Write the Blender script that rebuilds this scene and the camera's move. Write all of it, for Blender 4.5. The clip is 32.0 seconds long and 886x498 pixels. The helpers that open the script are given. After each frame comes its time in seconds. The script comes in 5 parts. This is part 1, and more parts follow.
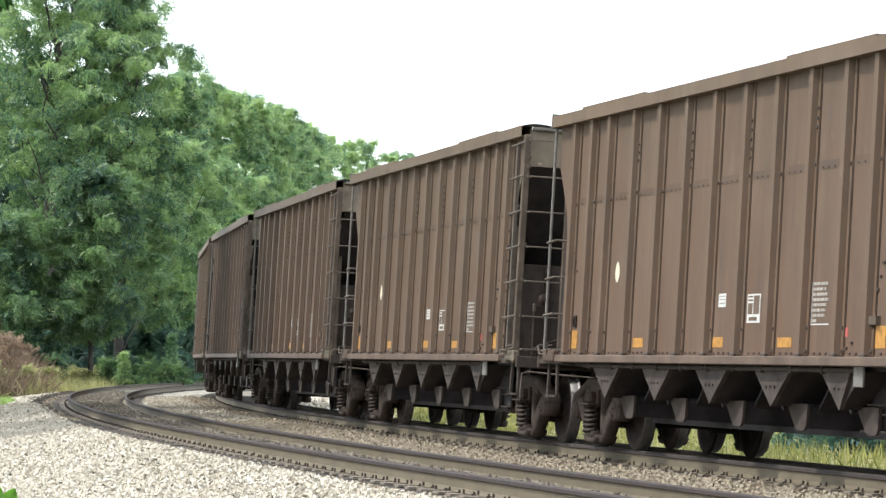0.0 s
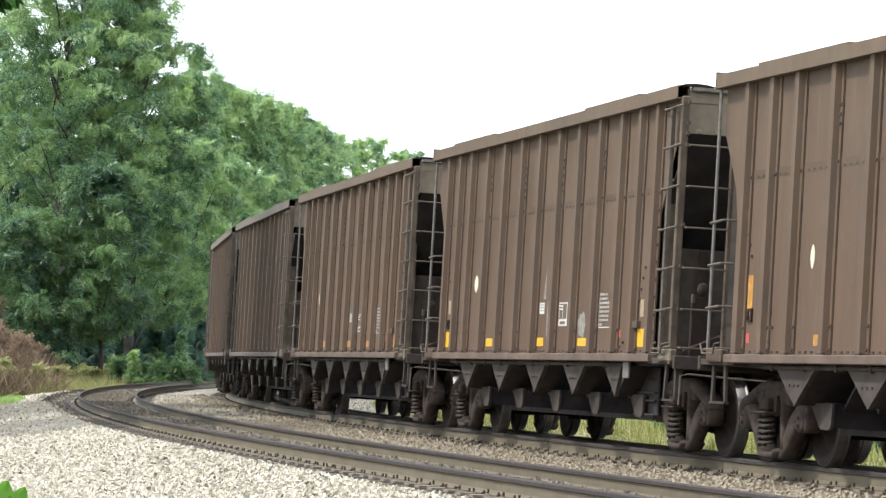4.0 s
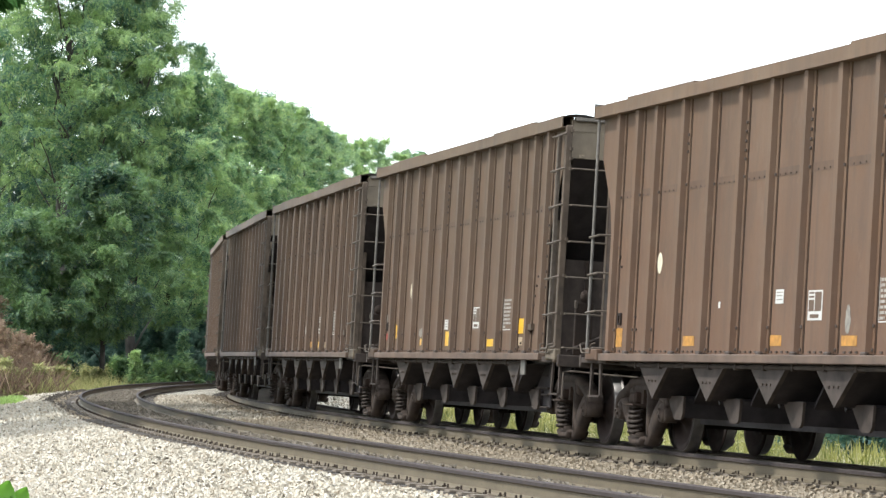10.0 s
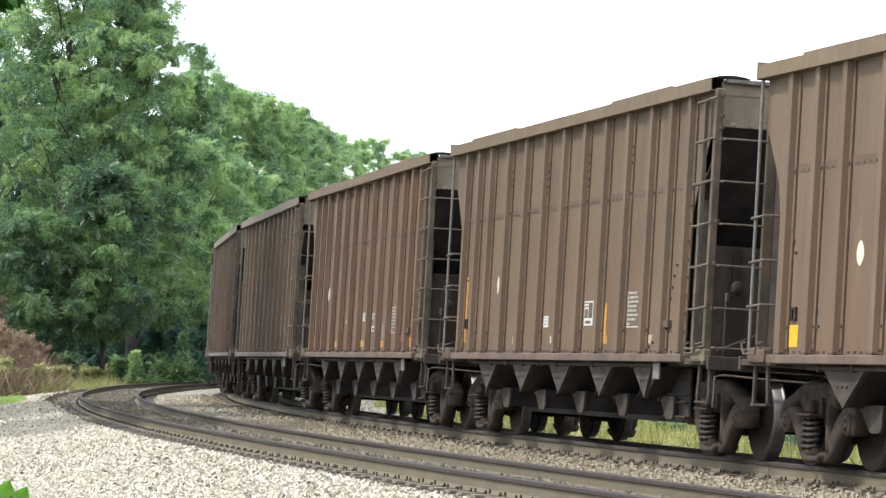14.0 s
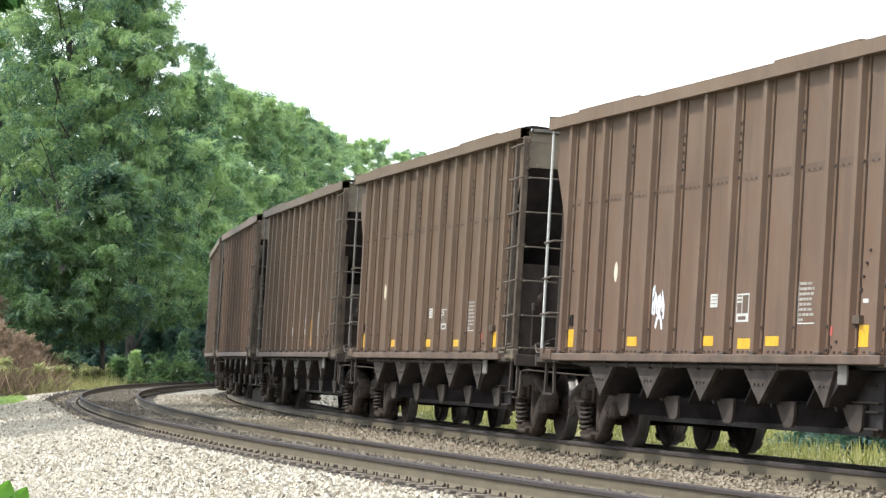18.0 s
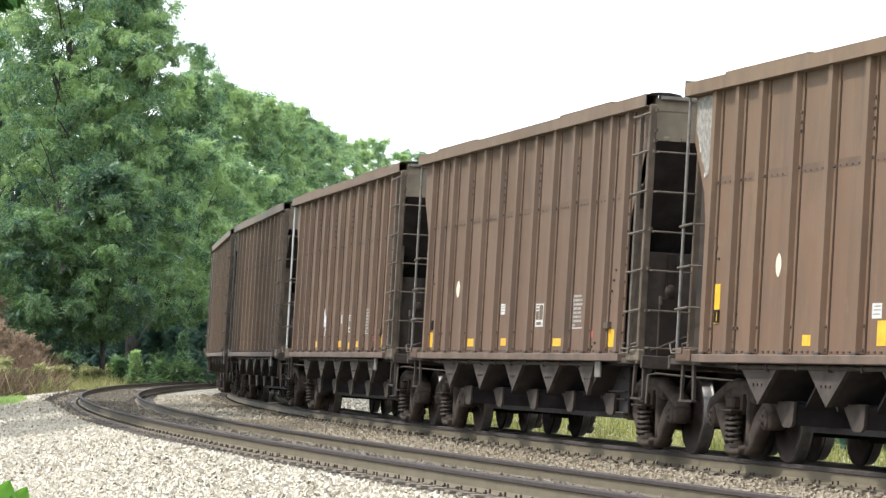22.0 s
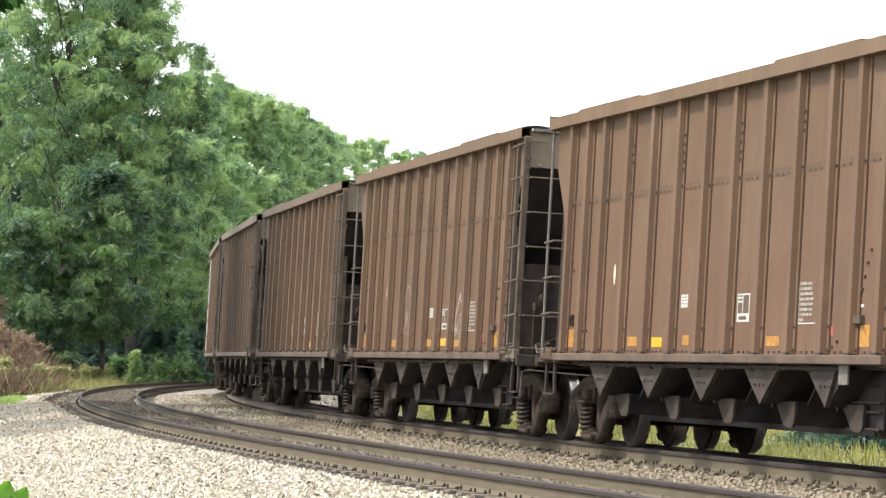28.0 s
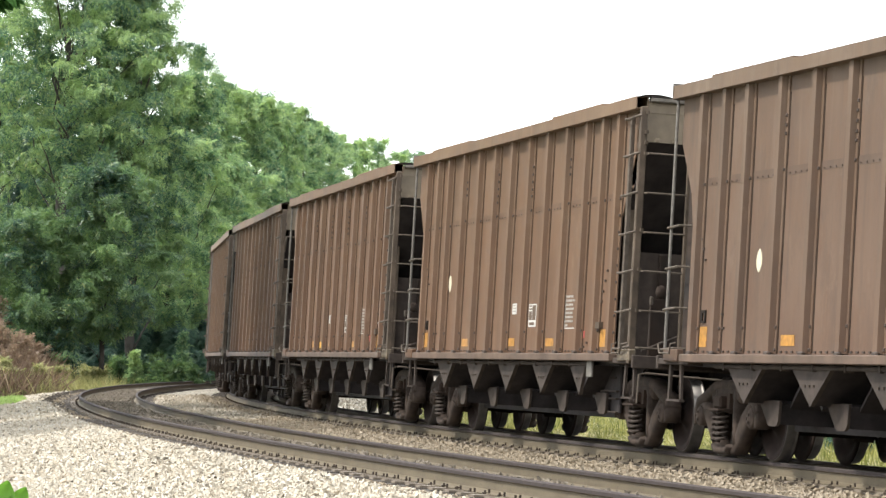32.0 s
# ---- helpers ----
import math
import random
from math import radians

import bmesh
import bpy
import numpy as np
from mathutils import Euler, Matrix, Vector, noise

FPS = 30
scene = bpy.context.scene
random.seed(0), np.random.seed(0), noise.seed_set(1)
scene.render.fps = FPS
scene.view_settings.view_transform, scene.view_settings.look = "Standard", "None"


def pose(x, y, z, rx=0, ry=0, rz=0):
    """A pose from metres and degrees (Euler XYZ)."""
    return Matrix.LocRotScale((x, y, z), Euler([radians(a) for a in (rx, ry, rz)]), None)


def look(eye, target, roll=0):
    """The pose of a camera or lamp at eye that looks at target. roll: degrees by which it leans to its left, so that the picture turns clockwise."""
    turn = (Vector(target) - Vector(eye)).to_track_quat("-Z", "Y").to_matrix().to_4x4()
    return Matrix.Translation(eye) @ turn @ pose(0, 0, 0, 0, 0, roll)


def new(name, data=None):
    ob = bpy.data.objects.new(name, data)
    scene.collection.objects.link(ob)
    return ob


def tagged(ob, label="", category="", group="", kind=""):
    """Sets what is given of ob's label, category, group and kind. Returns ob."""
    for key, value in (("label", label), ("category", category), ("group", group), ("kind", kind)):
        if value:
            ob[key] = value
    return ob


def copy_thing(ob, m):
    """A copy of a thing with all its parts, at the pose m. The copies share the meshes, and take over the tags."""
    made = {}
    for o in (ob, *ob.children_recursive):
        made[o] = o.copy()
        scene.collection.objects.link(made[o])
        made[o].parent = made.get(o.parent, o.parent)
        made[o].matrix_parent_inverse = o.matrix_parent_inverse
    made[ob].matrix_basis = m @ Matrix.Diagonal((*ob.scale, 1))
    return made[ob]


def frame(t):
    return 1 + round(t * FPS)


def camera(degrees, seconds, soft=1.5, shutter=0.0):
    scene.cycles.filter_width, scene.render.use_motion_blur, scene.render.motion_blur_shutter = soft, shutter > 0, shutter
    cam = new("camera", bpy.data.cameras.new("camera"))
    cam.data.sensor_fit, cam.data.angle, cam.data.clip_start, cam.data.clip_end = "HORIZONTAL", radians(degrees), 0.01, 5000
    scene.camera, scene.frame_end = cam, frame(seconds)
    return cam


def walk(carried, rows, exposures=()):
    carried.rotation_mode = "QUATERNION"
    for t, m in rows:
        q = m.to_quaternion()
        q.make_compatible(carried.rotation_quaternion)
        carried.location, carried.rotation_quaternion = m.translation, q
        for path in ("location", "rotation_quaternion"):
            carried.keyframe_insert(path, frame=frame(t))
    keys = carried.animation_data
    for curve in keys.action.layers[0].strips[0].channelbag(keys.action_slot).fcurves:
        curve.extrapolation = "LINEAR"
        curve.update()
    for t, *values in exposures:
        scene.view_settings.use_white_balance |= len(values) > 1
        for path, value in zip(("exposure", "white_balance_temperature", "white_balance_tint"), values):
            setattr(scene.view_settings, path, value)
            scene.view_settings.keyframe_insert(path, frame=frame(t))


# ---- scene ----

# A coal train on a left-hand double track in a wide curve, seen from outside the curve with a long lens.
# s runs along a curve (metres, 0 where it heads straight away), d outwards from the middle of its track.
EYE = (0.0, 0.0, 1.0137)
FOCAL = 5851.98          # for a picture 1568 units wide
PITCH, ROLL = 0.034906, 1.2837
FAR_LINE = (389.602, 129.647, 396.294)      # centre and radius of the train's track
NEAR_LINE = (391.585, 128.140, 402.372)     # of the empty track
CANT_FAR, CANT_NEAR = 0.0372, 0.0150
NEAR_RISE = 0.007
CAR_PITCH, BODY_LENGTH, TRUCK_HALF = 14.5513, 12.928, 5.56
CAR_LENGTH, HALF_WIDTH = 13.3, 1.583        # of the drawing that the car is built to
TO_SIZE = Vector((BODY_LENGTH / CAR_LENGTH, 1.0125, 1.0165))

cam = camera(2 * math.degrees(math.atan(784 / FOCAL)), 32.0, soft=1.4)


def aim(right, up):
    """The camera's pose, turned by small parts of its focal length."""
    a, b = right / FOCAL, PITCH + up / FOCAL
    way = (math.sin(a) * math.cos(b), math.cos(a) * math.cos(b), math.sin(b))
    return look(EYE, [e + 50 * w for e, w in zip(EYE, way)], ROLL)


walk(cam, [(0, aim(20, 3)), (0.5, aim(15.7, 2.5)), (1, aim(12, 1.8)), (1.5, aim(9, 1.3)), (2, aim(7, 0.7)),
           (3, aim(4.4, 0.2)), (3.5, aim(3.2, 0)), (5.5, aim(1.7, 0)), (8, aim(0.5, 0)), (9, aim(0, 0)),
           (12, aim(-0.5, 0)), (23, aim(-0.5, 0)), (30, aim(0.3, 0)), (32, aim(0.8, 0))],
     exposures=[(0, 0.34, 5960, 6.3), (20, 0.39, 5960, 6.3), (25, 0.42, 6120, 7.3), (28, 0.43, 6320, 8.2), (32, 0.43, 6320, 8.2)])

# ---- world and sun ----
SUN_EL, SUN_AZ = radians(54), radians(-103)      # azimuth from +y, clockwise
world = bpy.data.worlds.new("world")
scene.world = world
world.use_nodes = True
wn = world.node_tree
wn.nodes.clear()
sky = wn.nodes.new("ShaderNodeTexSky")
sky.sky_type, sky.sun_disc, sky.sun_elevation, sky.sun_rotation = "NISHITA", False, SUN_EL, SUN_AZ
blue = wn.nodes.new("ShaderNodeBackground")
wn.links.new(sky.outputs[0], blue.inputs[0])
blue.inputs[1].default_value = 0.06
cloud = wn.nodes.new("ShaderNodeBackground")
cloud.inputs[0].default_value = (1.0, 0.995, 0.985, 1)
cloud.inputs[1].default_value = 1.5
both = wn.nodes.new("ShaderNodeAddShader")
wn.links.new(blue.outputs[0], both.inputs[0])
wn.links.new(cloud.outputs[0], both.inputs[1])
wout = wn.nodes.new("ShaderNodeOutputWorld")
wn.links.new(both.outputs[0], wout.inputs[0])

sun = new("sun", bpy.data.lights.new("sun", "SUN"))
sun.data.energy, sun.data.angle, sun.data.color = 3.7, radians(2.5), (1.0, 0.94, 0.85)
toward = Vector((math.sin(SUN_AZ) * math.cos(SUN_EL), math.cos(SUN_AZ) * math.cos(SUN_EL), math.sin(SUN_EL)))
sun.matrix_world = look(toward * 100, (0, 0, 0))


# ---- materials ----
class Nodes:
    """Short ways to write a node material."""

    def __init__(self, name, rough=0.7, metal=0.0):
        self.m = bpy.data.materials.new(name)
        self.m.use_nodes = True
        self.t = self.m.node_tree
        self.b = self.t.nodes["Principled BSDF"]
        self.b.inputs["Roughness"].default_value = rough
        self.b.inputs["Metallic"].default_value = metal
        self.co = self.t.nodes.new("ShaderNodeTexCoord").outputs["Object"]

    def link(self, a, b):
        self.t.links.new(a, b)

    def world_place(self):
        return self.t.nodes.new("ShaderNodeNewGeometry").outputs["Position"]

    def noise(self, scale, detail=4, stretch=(1, 1, 1), rough=0.55, co=None):
        mp = self.t.nodes.new("ShaderNodeMapping")
        mp.inputs["Scale"].default_value = stretch
        self.link(co or self.co, mp.inputs["Vector"])
        n = self.t.nodes.new("ShaderNodeTexNoise")
        n.inputs["Scale"].default_value, n.inputs["Detail"].default_value, n.inputs["Roughness"].default_value = scale, detail, rough
        self.link(mp.outputs[0], n.inputs["Vector"])
        return n.outputs["Fac"]

    def ramp(self, fac, stops):
        r = self.t.nodes.new("ShaderNodeValToRGB")
        e = r.color_ramp.elements
        while len(e) < len(stops):
            e.new(0.5)
        for el, (p, c) in zip(e, stops):
            el.position, el.color = p, (*c, 1)
        self.link(fac, r.inputs[0])
        return r.outputs[0]

    def mix(self, fac, a, b, kind="MIX"):
        x = self.t.nodes.new("ShaderNodeMix")
        x.data_type, x.blend_type = "RGBA", kind
        for i, v in ((0, fac), (6, a), (7, b)):
            if isinstance(v, (int, float)):
                x.inputs[i].default_value = v
            elif isinstance(v, tuple):
                x.inputs[i].default_value = (*v, 1)
            else:
                self.link(v, x.inputs[i])
        return x.outputs[2]

    def random(self, island=False):
        if island:
            return self.t.nodes.new("ShaderNodeNewGeometry").outputs["Random Per Island"]
        return self.t.nodes.new("ShaderNodeObjectInfo").outputs["Random"]

    def colour(self, c):
        if isinstance(c, tuple):
            self.b.inputs["Base Color"].default_value = (*c, 1)
        else:
            self.link(c, self.b.inputs["Base Color"])
        return self

    def bump(self, h, strength=0.3, dist=0.01):
        n = self.t.nodes.new("ShaderNodeBump")
        n.inputs["Strength"].default_value, n.inputs["Distance"].default_value = strength, dist
        self.link(h, n.inputs["Height"])
        self.link(n.outputs[0], self.b.inputs["Normal"])
        return self

    def shine(self, fac, lo, hi):
        r = self.t.nodes.new("ShaderNodeMapRange")
        r.inputs[3].default_value, r.inputs[4].default_value = lo, hi
        self.link(fac, r.inputs[0])
        self.link(r.outputs[0], self.b.inputs["Roughness"])
        return self


def make_paint():
    n = Nodes("brown_paint", 0.62)
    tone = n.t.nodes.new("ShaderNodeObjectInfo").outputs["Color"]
    rand = n.random()
    shift = n.t.nodes.new("ShaderNodeVectorMath")
    shift.operation = "MULTIPLY_ADD"
    n.link(rand, shift.inputs[0])
    shift.inputs[1].default_value = (37, 11, 5)
    n.link(n.co, shift.inputs[2])
    co = shift.outputs[0]
    streak = n.noise(3.0, 6, (1.32, 1.32, 0.096), 0.65, co)
    drip = n.noise(4.5, 5, (1.2, 1.2, 0.07), 0.6, co)
    cloudy = n.noise(0.9, 5, (1, 1, 0.7), co=co)
    patch = n.noise(2.6, 6, (1, 1, 0.8), 0.7, co)
    fine = n.noise(38, 3, co=co)
    c = n.mix(n.ramp(streak, [(0.3, (0, 0, 0)), (0.75, (1, 1, 1))]), (0.092, 0.056, 0.035), (0.12, 0.076, 0.048))
    c = n.mix(n.ramp(cloudy, [(0.42, (0, 0, 0)), (0.72, (1, 1, 1))]), c, (0.132, 0.089, 0.06))
    c = n.mix(n.ramp(patch, [(0.48, (0, 0, 0)), (0.72, (0.8, 0.8, 0.8))]), c, (0.115, 0.066, 0.036))
    c = n.mix(n.ramp(drip, [(0.54, (0, 0, 0)), (0.75, (0.45, 0.45, 0.45))]), c, (0.06, 0.042, 0.03))
    c = n.mix(n.ramp(drip, [(0.27, (0.5, 0.5, 0.5)), (0.4, (0, 0, 0))]), c, (0.155, 0.112, 0.08))
    c = n.mix(n.ramp(fine, [(0.62, (0, 0, 0)), (0.74, (0.35, 0.35, 0.35))]), c, (0.065, 0.036, 0.022))
    grime = n.noise(1.7, 7, (1, 1, 0.45), 0.72, co)
    c = n.mix(n.ramp(grime, [(0.5, (0, 0, 0)), (0.68, (0.55, 0.55, 0.55))]), c, (0.07, 0.05, 0.036))
    pale = n.noise(2.3, 7, (1, 1, 0.6), 0.75, co)
    c = n.mix(n.ramp(pale, [(0.58, (0, 0, 0)), (0.74, (0.6, 0.6, 0.6))]), c, (0.165, 0.122, 0.088))
    # dust lies khaki on the upper sheets, rust washes down to the lower ones
    sep = n.t.nodes.new("ShaderNodeSeparateXYZ")
    n.link(n.co, sep.inputs[0])
    high = n.t.nodes.new("ShaderNodeMapRange")
    high.inputs[1].default_value, high.inputs[2].default_value = 1.2, 3.6
    n.link(sep.outputs[2], high.inputs[0])
    wash = n.mix(high.outputs[0], (0.9, 0.885, 0.85), (0.89, 0.94, 0.92))
    c = n.mix(1.0, c, wash, "MULTIPLY")
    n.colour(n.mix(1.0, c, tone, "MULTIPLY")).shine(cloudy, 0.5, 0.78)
    return n.bump(n.noise(6, 5), 0.25, 0.01).m


def make_dark_steel():
    n = Nodes("dirty_steel", 0.82)
    a, b = n.noise(5, 6), n.noise(1.4, 4)
    c = n.mix(n.ramp(a, [(0.35, (0, 0, 0)), (0.7, (1, 1, 1))]), (0.014, 0.0108, 0.0092), (0.028, 0.02, 0.0155))
    c = n.mix(n.ramp(b, [(0.42, (0, 0, 0)), (0.7, (0.8, 0.8, 0.8))]), c, (0.042, 0.025, 0.016))
    return n.colour(c).bump(n.noise(30, 3), 0.3, 0.004).m


def make_rail_steel():
    n = Nodes("rusty_rail_steel", 0.8)
    w = n.world_place()
    a, b = n.noise(2.2, 6, co=w), n.noise(16, 4, (1, 1, 3), co=w)
    c = n.mix(n.ramp(a, [(0.3, (0, 0, 0)), (0.75, (1, 1, 1))]), (0.096, 0.075, 0.045), (0.132, 0.104, 0.064))
    c = n.mix(n.ramp(b, [(0.55, (0, 0, 0)), (0.8, (0.8, 0.8, 0.8))]), c, (0.062, 0.0434, 0.0298))
    return n.colour(c).bump(b, 0.25, 0.003).m


def make_plain(name, base, rough=0.6, metal=0.0, vary=0.25, scale=9, bump=0.2):
    n = Nodes(name, rough, metal)
    a = n.noise(scale, 5)
    dark = tuple(v * (1 - vary) for v in base)
    lit = tuple(min(1, v * (1 + vary)) for v in base)
    n.colour(n.ramp(a, [(0.3, dark), (0.7, lit)]))
    return n.bump(n.noise(scale * 5, 3), bump, 0.004).m


def make_stone(name, dirt):
    n = Nodes(name, 0.85)
    w = n.world_place()
    # the ramp's few darkest stones stand in for shadowed gaps
    c = n.ramp(n.random(True), [(0.0, (0.09, 0.078, 0.062)), (0.05, (0.2, 0.172, 0.13)), (0.1, (0.42, 0.375, 0.295)), (0.4, (0.53, 0.485, 0.4)), (0.62, (0.5, 0.43, 0.325)), (0.82, (0.6, 0.565, 0.49)), (1.0, (0.38, 0.31, 0.22))])
    c = n.mix(n.ramp(n.noise(0.5, 4, co=w), [(0.4, (0, 0, 0)), (0.75, (0.35, 0.35, 0.35))]), c, (0.3, 0.245, 0.165))
    c = n.mix(n.ramp(n.noise(45, 3, co=w), [(0.4, (0, 0, 0)), (0.8, (0.45, 0.45, 0.45))]), c, (0.25, 0.215, 0.165))
    return n.colour(n.mix(dirt, c, n.mix(0.5, n.mix(1.0, c, (0.42, 0.34, 0.24), "MULTIPLY"), (0.16, 0.118, 0.07)))).bump(n.noise(90, 3, co=w), 0.4, 0.004).m


def make_bed():
    n = Nodes("crushed_stone_bed", 0.9)
    w = n.world_place()
    v = n.t.nodes.new("ShaderNodeTexVoronoi")
    v.inputs["Scale"].default_value = 18
    n.link(w, v.inputs["Vector"])
    c = n.ramp(v.outputs["Color"], [(0.15, (0.13, 0.115, 0.088)), (0.5, (0.26, 0.232, 0.18)), (0.85, (0.42, 0.39, 0.32))])
    c = n.mix(n.ramp(n.noise(0.4, 4, co=w), [(0.4, (0, 0, 0)), (0.7, (0.5, 0.5, 0.5))]), c, (0.17, 0.138, 0.098))
    return n.colour(c).bump(v.outputs["Distance"], 0.9, 0.05).m


def make_ground():
    n = Nodes("grassy_soil", 0.95)
    w = n.world_place()
    a, b = n.noise(0.12, 5, co=w), n.noise(3, 5, co=w)
    c = n.mix(n.ramp(a, [(0.35, (0, 0, 0)), (0.65, (1, 1, 1))]), (0.0525, 0.077, 0.021), (0.091, 0.0945, 0.0385))
    c = n.mix(n.ramp(b, [(0.5, (0, 0, 0)), (0.72, (0.8, 0.8, 0.8))]), c, (0.112, 0.091, 0.0525))
    return n.colour(c).bump(b, 0.6, 0.08).m


def make_leaf(name, dark, mid, lit, odd, glow=0.35):
    n = Nodes(name, 0.45)
    w = n.world_place()
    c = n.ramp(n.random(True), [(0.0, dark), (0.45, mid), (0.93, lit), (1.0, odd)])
    # world noise paints sunlit and shaded clumps into the leaf colour
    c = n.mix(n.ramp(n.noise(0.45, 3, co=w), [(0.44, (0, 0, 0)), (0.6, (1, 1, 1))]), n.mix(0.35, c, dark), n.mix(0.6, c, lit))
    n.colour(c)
    tr = n.t.nodes.new("ShaderNodeBsdfTranslucent")
    n.link(n.mix(1.0, c, (1.5, 1.5, 1.4), "MULTIPLY"), tr.inputs[0])
    mx = n.t.nodes.new("ShaderNodeMixShader")
    mx.inputs[0].default_value = glow
    n.link(n.b.outputs[0], mx.inputs[1])
    n.link(tr.outputs[0], mx.inputs[2])
    n.link(mx.outputs[0], n.t.nodes["Material Output"].inputs[0])
    return n.m


PAINT = make_paint()
STEEL = make_dark_steel()
RAIL = make_rail_steel()
TREAD = make_plain("polished_wheel_tread", (0.085, 0.077, 0.07), 0.42, 0.7, 0.2, 12, 0.05)
WHEEL = make_plain("rusty_wheel_steel", (0.024, 0.015, 0.0118), 0.85, 0.0, 0.4, 7)
HEAD = make_plain("worn_rail_head", (0.05, 0.039, 0.036), 0.85, 0.0, 0.2, 8, 0.1)
TIE = make_plain("weathered_tie_wood", (0.055, 0.044, 0.034), 0.9, 0, 0.45, 6, 0.5)
PLATE = make_plain("rusty_tie_plate", (0.19, 0.152, 0.112), 0.7, 0.1, 0.35, 9)
OILED = make_plain("oily_ballast", (0.024, 0.02, 0.016), 0.9, 0, 0.5, 20, 1.0)
SPIKE = make_plain("dark_rusty_spike", (0.06, 0.045, 0.035), 0.7, 0.2, 0.3, 20)
CAST = make_plain("rust-brown_cast_steel", (0.047, 0.033, 0.025), 0.85, 0, 0.5, 6, 0.3)
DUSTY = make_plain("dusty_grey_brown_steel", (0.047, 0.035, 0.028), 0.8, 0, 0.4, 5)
LINE_DARK = make_plain("dark_line_steel", (0.036, 0.024, 0.0168), 0.8, 0, 0.4, 10)
# near-black that holds the shade of end recesses and hopper undersides
BLACK = make_plain("shade_black_steel", (0.027, 0.0215, 0.0208), 0.75, 0, 0.5, 4, 0.4)
COAL = make_plain("coal", (0.021, 0.0189, 0.0175), 0.9, 0, 0.6, 14, 0.8)
FOULED = make_plain("fouled_brown_stone", (0.15, 0.126, 0.096), 0.95, 0, 0.5, 22, 1.0)
YELLOW = make_plain("faded_yellow_reflective_tape", (0.62, 0.345, 0.015), 0.4, 0, 0.2, 12, 0.1)
AMBER = make_plain("dusty_amber_reflective_tape", (0.3808, 0.1836, 0.034), 0.5, 0, 0.35, 12, 0.1)
TAN = make_plain("bleached_reflective_tape", (0.325, 0.247, 0.156), 0.5, 0, 0.25, 12, 0.1)
PALE = make_plain("pale_weathered_steel", (0.14, 0.125, 0.107), 0.6, 0, 0.3, 9)
# end flange's grey is raised to show the sky it would catch
FLANGE = make_plain("sky-lit_grey-brown_steel", (0.13, 0.112, 0.092), 0.7, 0, 0.35, 9)
BOLT = make_plain("rust-brown_bolt_steel", (0.05, 0.034, 0.025), 0.7, 0, 0.3, 20)
# tan, and lighter than the sides in place of light the ends miss
END_PAINT = make_plain("lightened_tan_end_paint", (0.205, 0.162, 0.112), 0.75, 0, 0.3, 2.5, 0.2)
DULL_BROWN = make_plain("dull_brown_paint", (0.095, 0.07, 0.05), 0.7, 0, 0.4, 3, 0.3)
LADDER = make_plain("worn_brown_ladder_steel", (0.098, 0.077, 0.059), 0.65, 0, 0.3, 8)
SCUFFED = make_plain("scuffed_tan_steel", (0.125, 0.095, 0.062), 0.65, 0, 0.4, 7)
DUSTED = make_plain("dust-brown_hopper_steel", (0.05, 0.038, 0.0315), 0.75, 0, 0.4, 5, 0.3)
SILL_PAINT = make_plain("grime-streaked_sill_paint", (0.098, 0.063, 0.043), 0.7, 0, 0.35, 3, 0.2)
WHITE = make_plain("white_stencil_paint", (0.5, 0.485, 0.45), 0.6, 0, 0.12, 15, 0.05)
CREAM = make_plain("cream_paint_splash", (0.58, 0.52, 0.38), 0.6, 0, 0.2, 15, 0.05)
SPRAY = make_plain("cool_white_spray_paint", (0.66, 0.69, 0.74), 0.5, 0, 0.1, 15, 0.05)
STENCIL = make_plain("dusty_white_stencil", (0.3, 0.275, 0.24), 0.7, 0, 0.3, 20, 0.05)
FADED = make_plain("faded_white_stencil", (0.21, 0.19, 0.162), 0.7, 0, 0.4, 15, 0.05)
RED = make_plain("red_tag_paint", (0.35, 0.07, 0.056), 0.6, 0, 0.2, 15, 0.05)
BARK = make_plain("grey_brown_bark", (0.05, 0.044, 0.037), 0.95, 0, 0.45, 3, 0.8)
for sooty in (CAST, HEAD, STEEL, WHEEL, BLACK, DUSTY, DUSTED, DULL_BROWN, LADDER, COAL, LINE_DARK, SPIKE):
    sooty.node_tree.nodes["Principled BSDF"].inputs["Specular IOR Level"].default_value = 0.28
STONE = make_stone("pale_ballast_stone", 0.0)
DIRTY_STONE = make_stone("dirty_ballast_stone", 0.34)
SOILED_STONE = make_stone("soiled_ballast_stone", 0.68)
OILY_STONE = make_plain("oil_darkened_stone", (0.065, 0.053, 0.041), 0.9, 0, 0.5, 22, 1.0)
# brown of dirt, also painting the train's shade beside its rail
DIRT_SHADE_STONE = make_stone("dirt_and_shade_stone", 0.75)
BED = make_bed()
GROUND = make_ground()
# these leaf colours hold painted light: T sunlit, B shaded, extra blue as haze
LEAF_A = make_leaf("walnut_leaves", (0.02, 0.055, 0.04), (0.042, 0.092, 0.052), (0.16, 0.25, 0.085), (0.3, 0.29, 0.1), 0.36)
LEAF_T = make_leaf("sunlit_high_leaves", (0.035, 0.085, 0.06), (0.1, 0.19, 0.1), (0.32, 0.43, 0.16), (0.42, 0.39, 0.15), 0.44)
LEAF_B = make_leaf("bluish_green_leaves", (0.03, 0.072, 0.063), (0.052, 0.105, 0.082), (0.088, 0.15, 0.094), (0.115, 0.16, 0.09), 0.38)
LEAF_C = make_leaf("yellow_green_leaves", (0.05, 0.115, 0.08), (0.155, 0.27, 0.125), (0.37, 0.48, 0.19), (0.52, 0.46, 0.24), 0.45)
GRASS = make_leaf("sunlit_grass", (0.075, 0.1, 0.022), (0.21, 0.22, 0.055), (0.4, 0.37, 0.13), (0.55, 0.48, 0.3), 0.4)
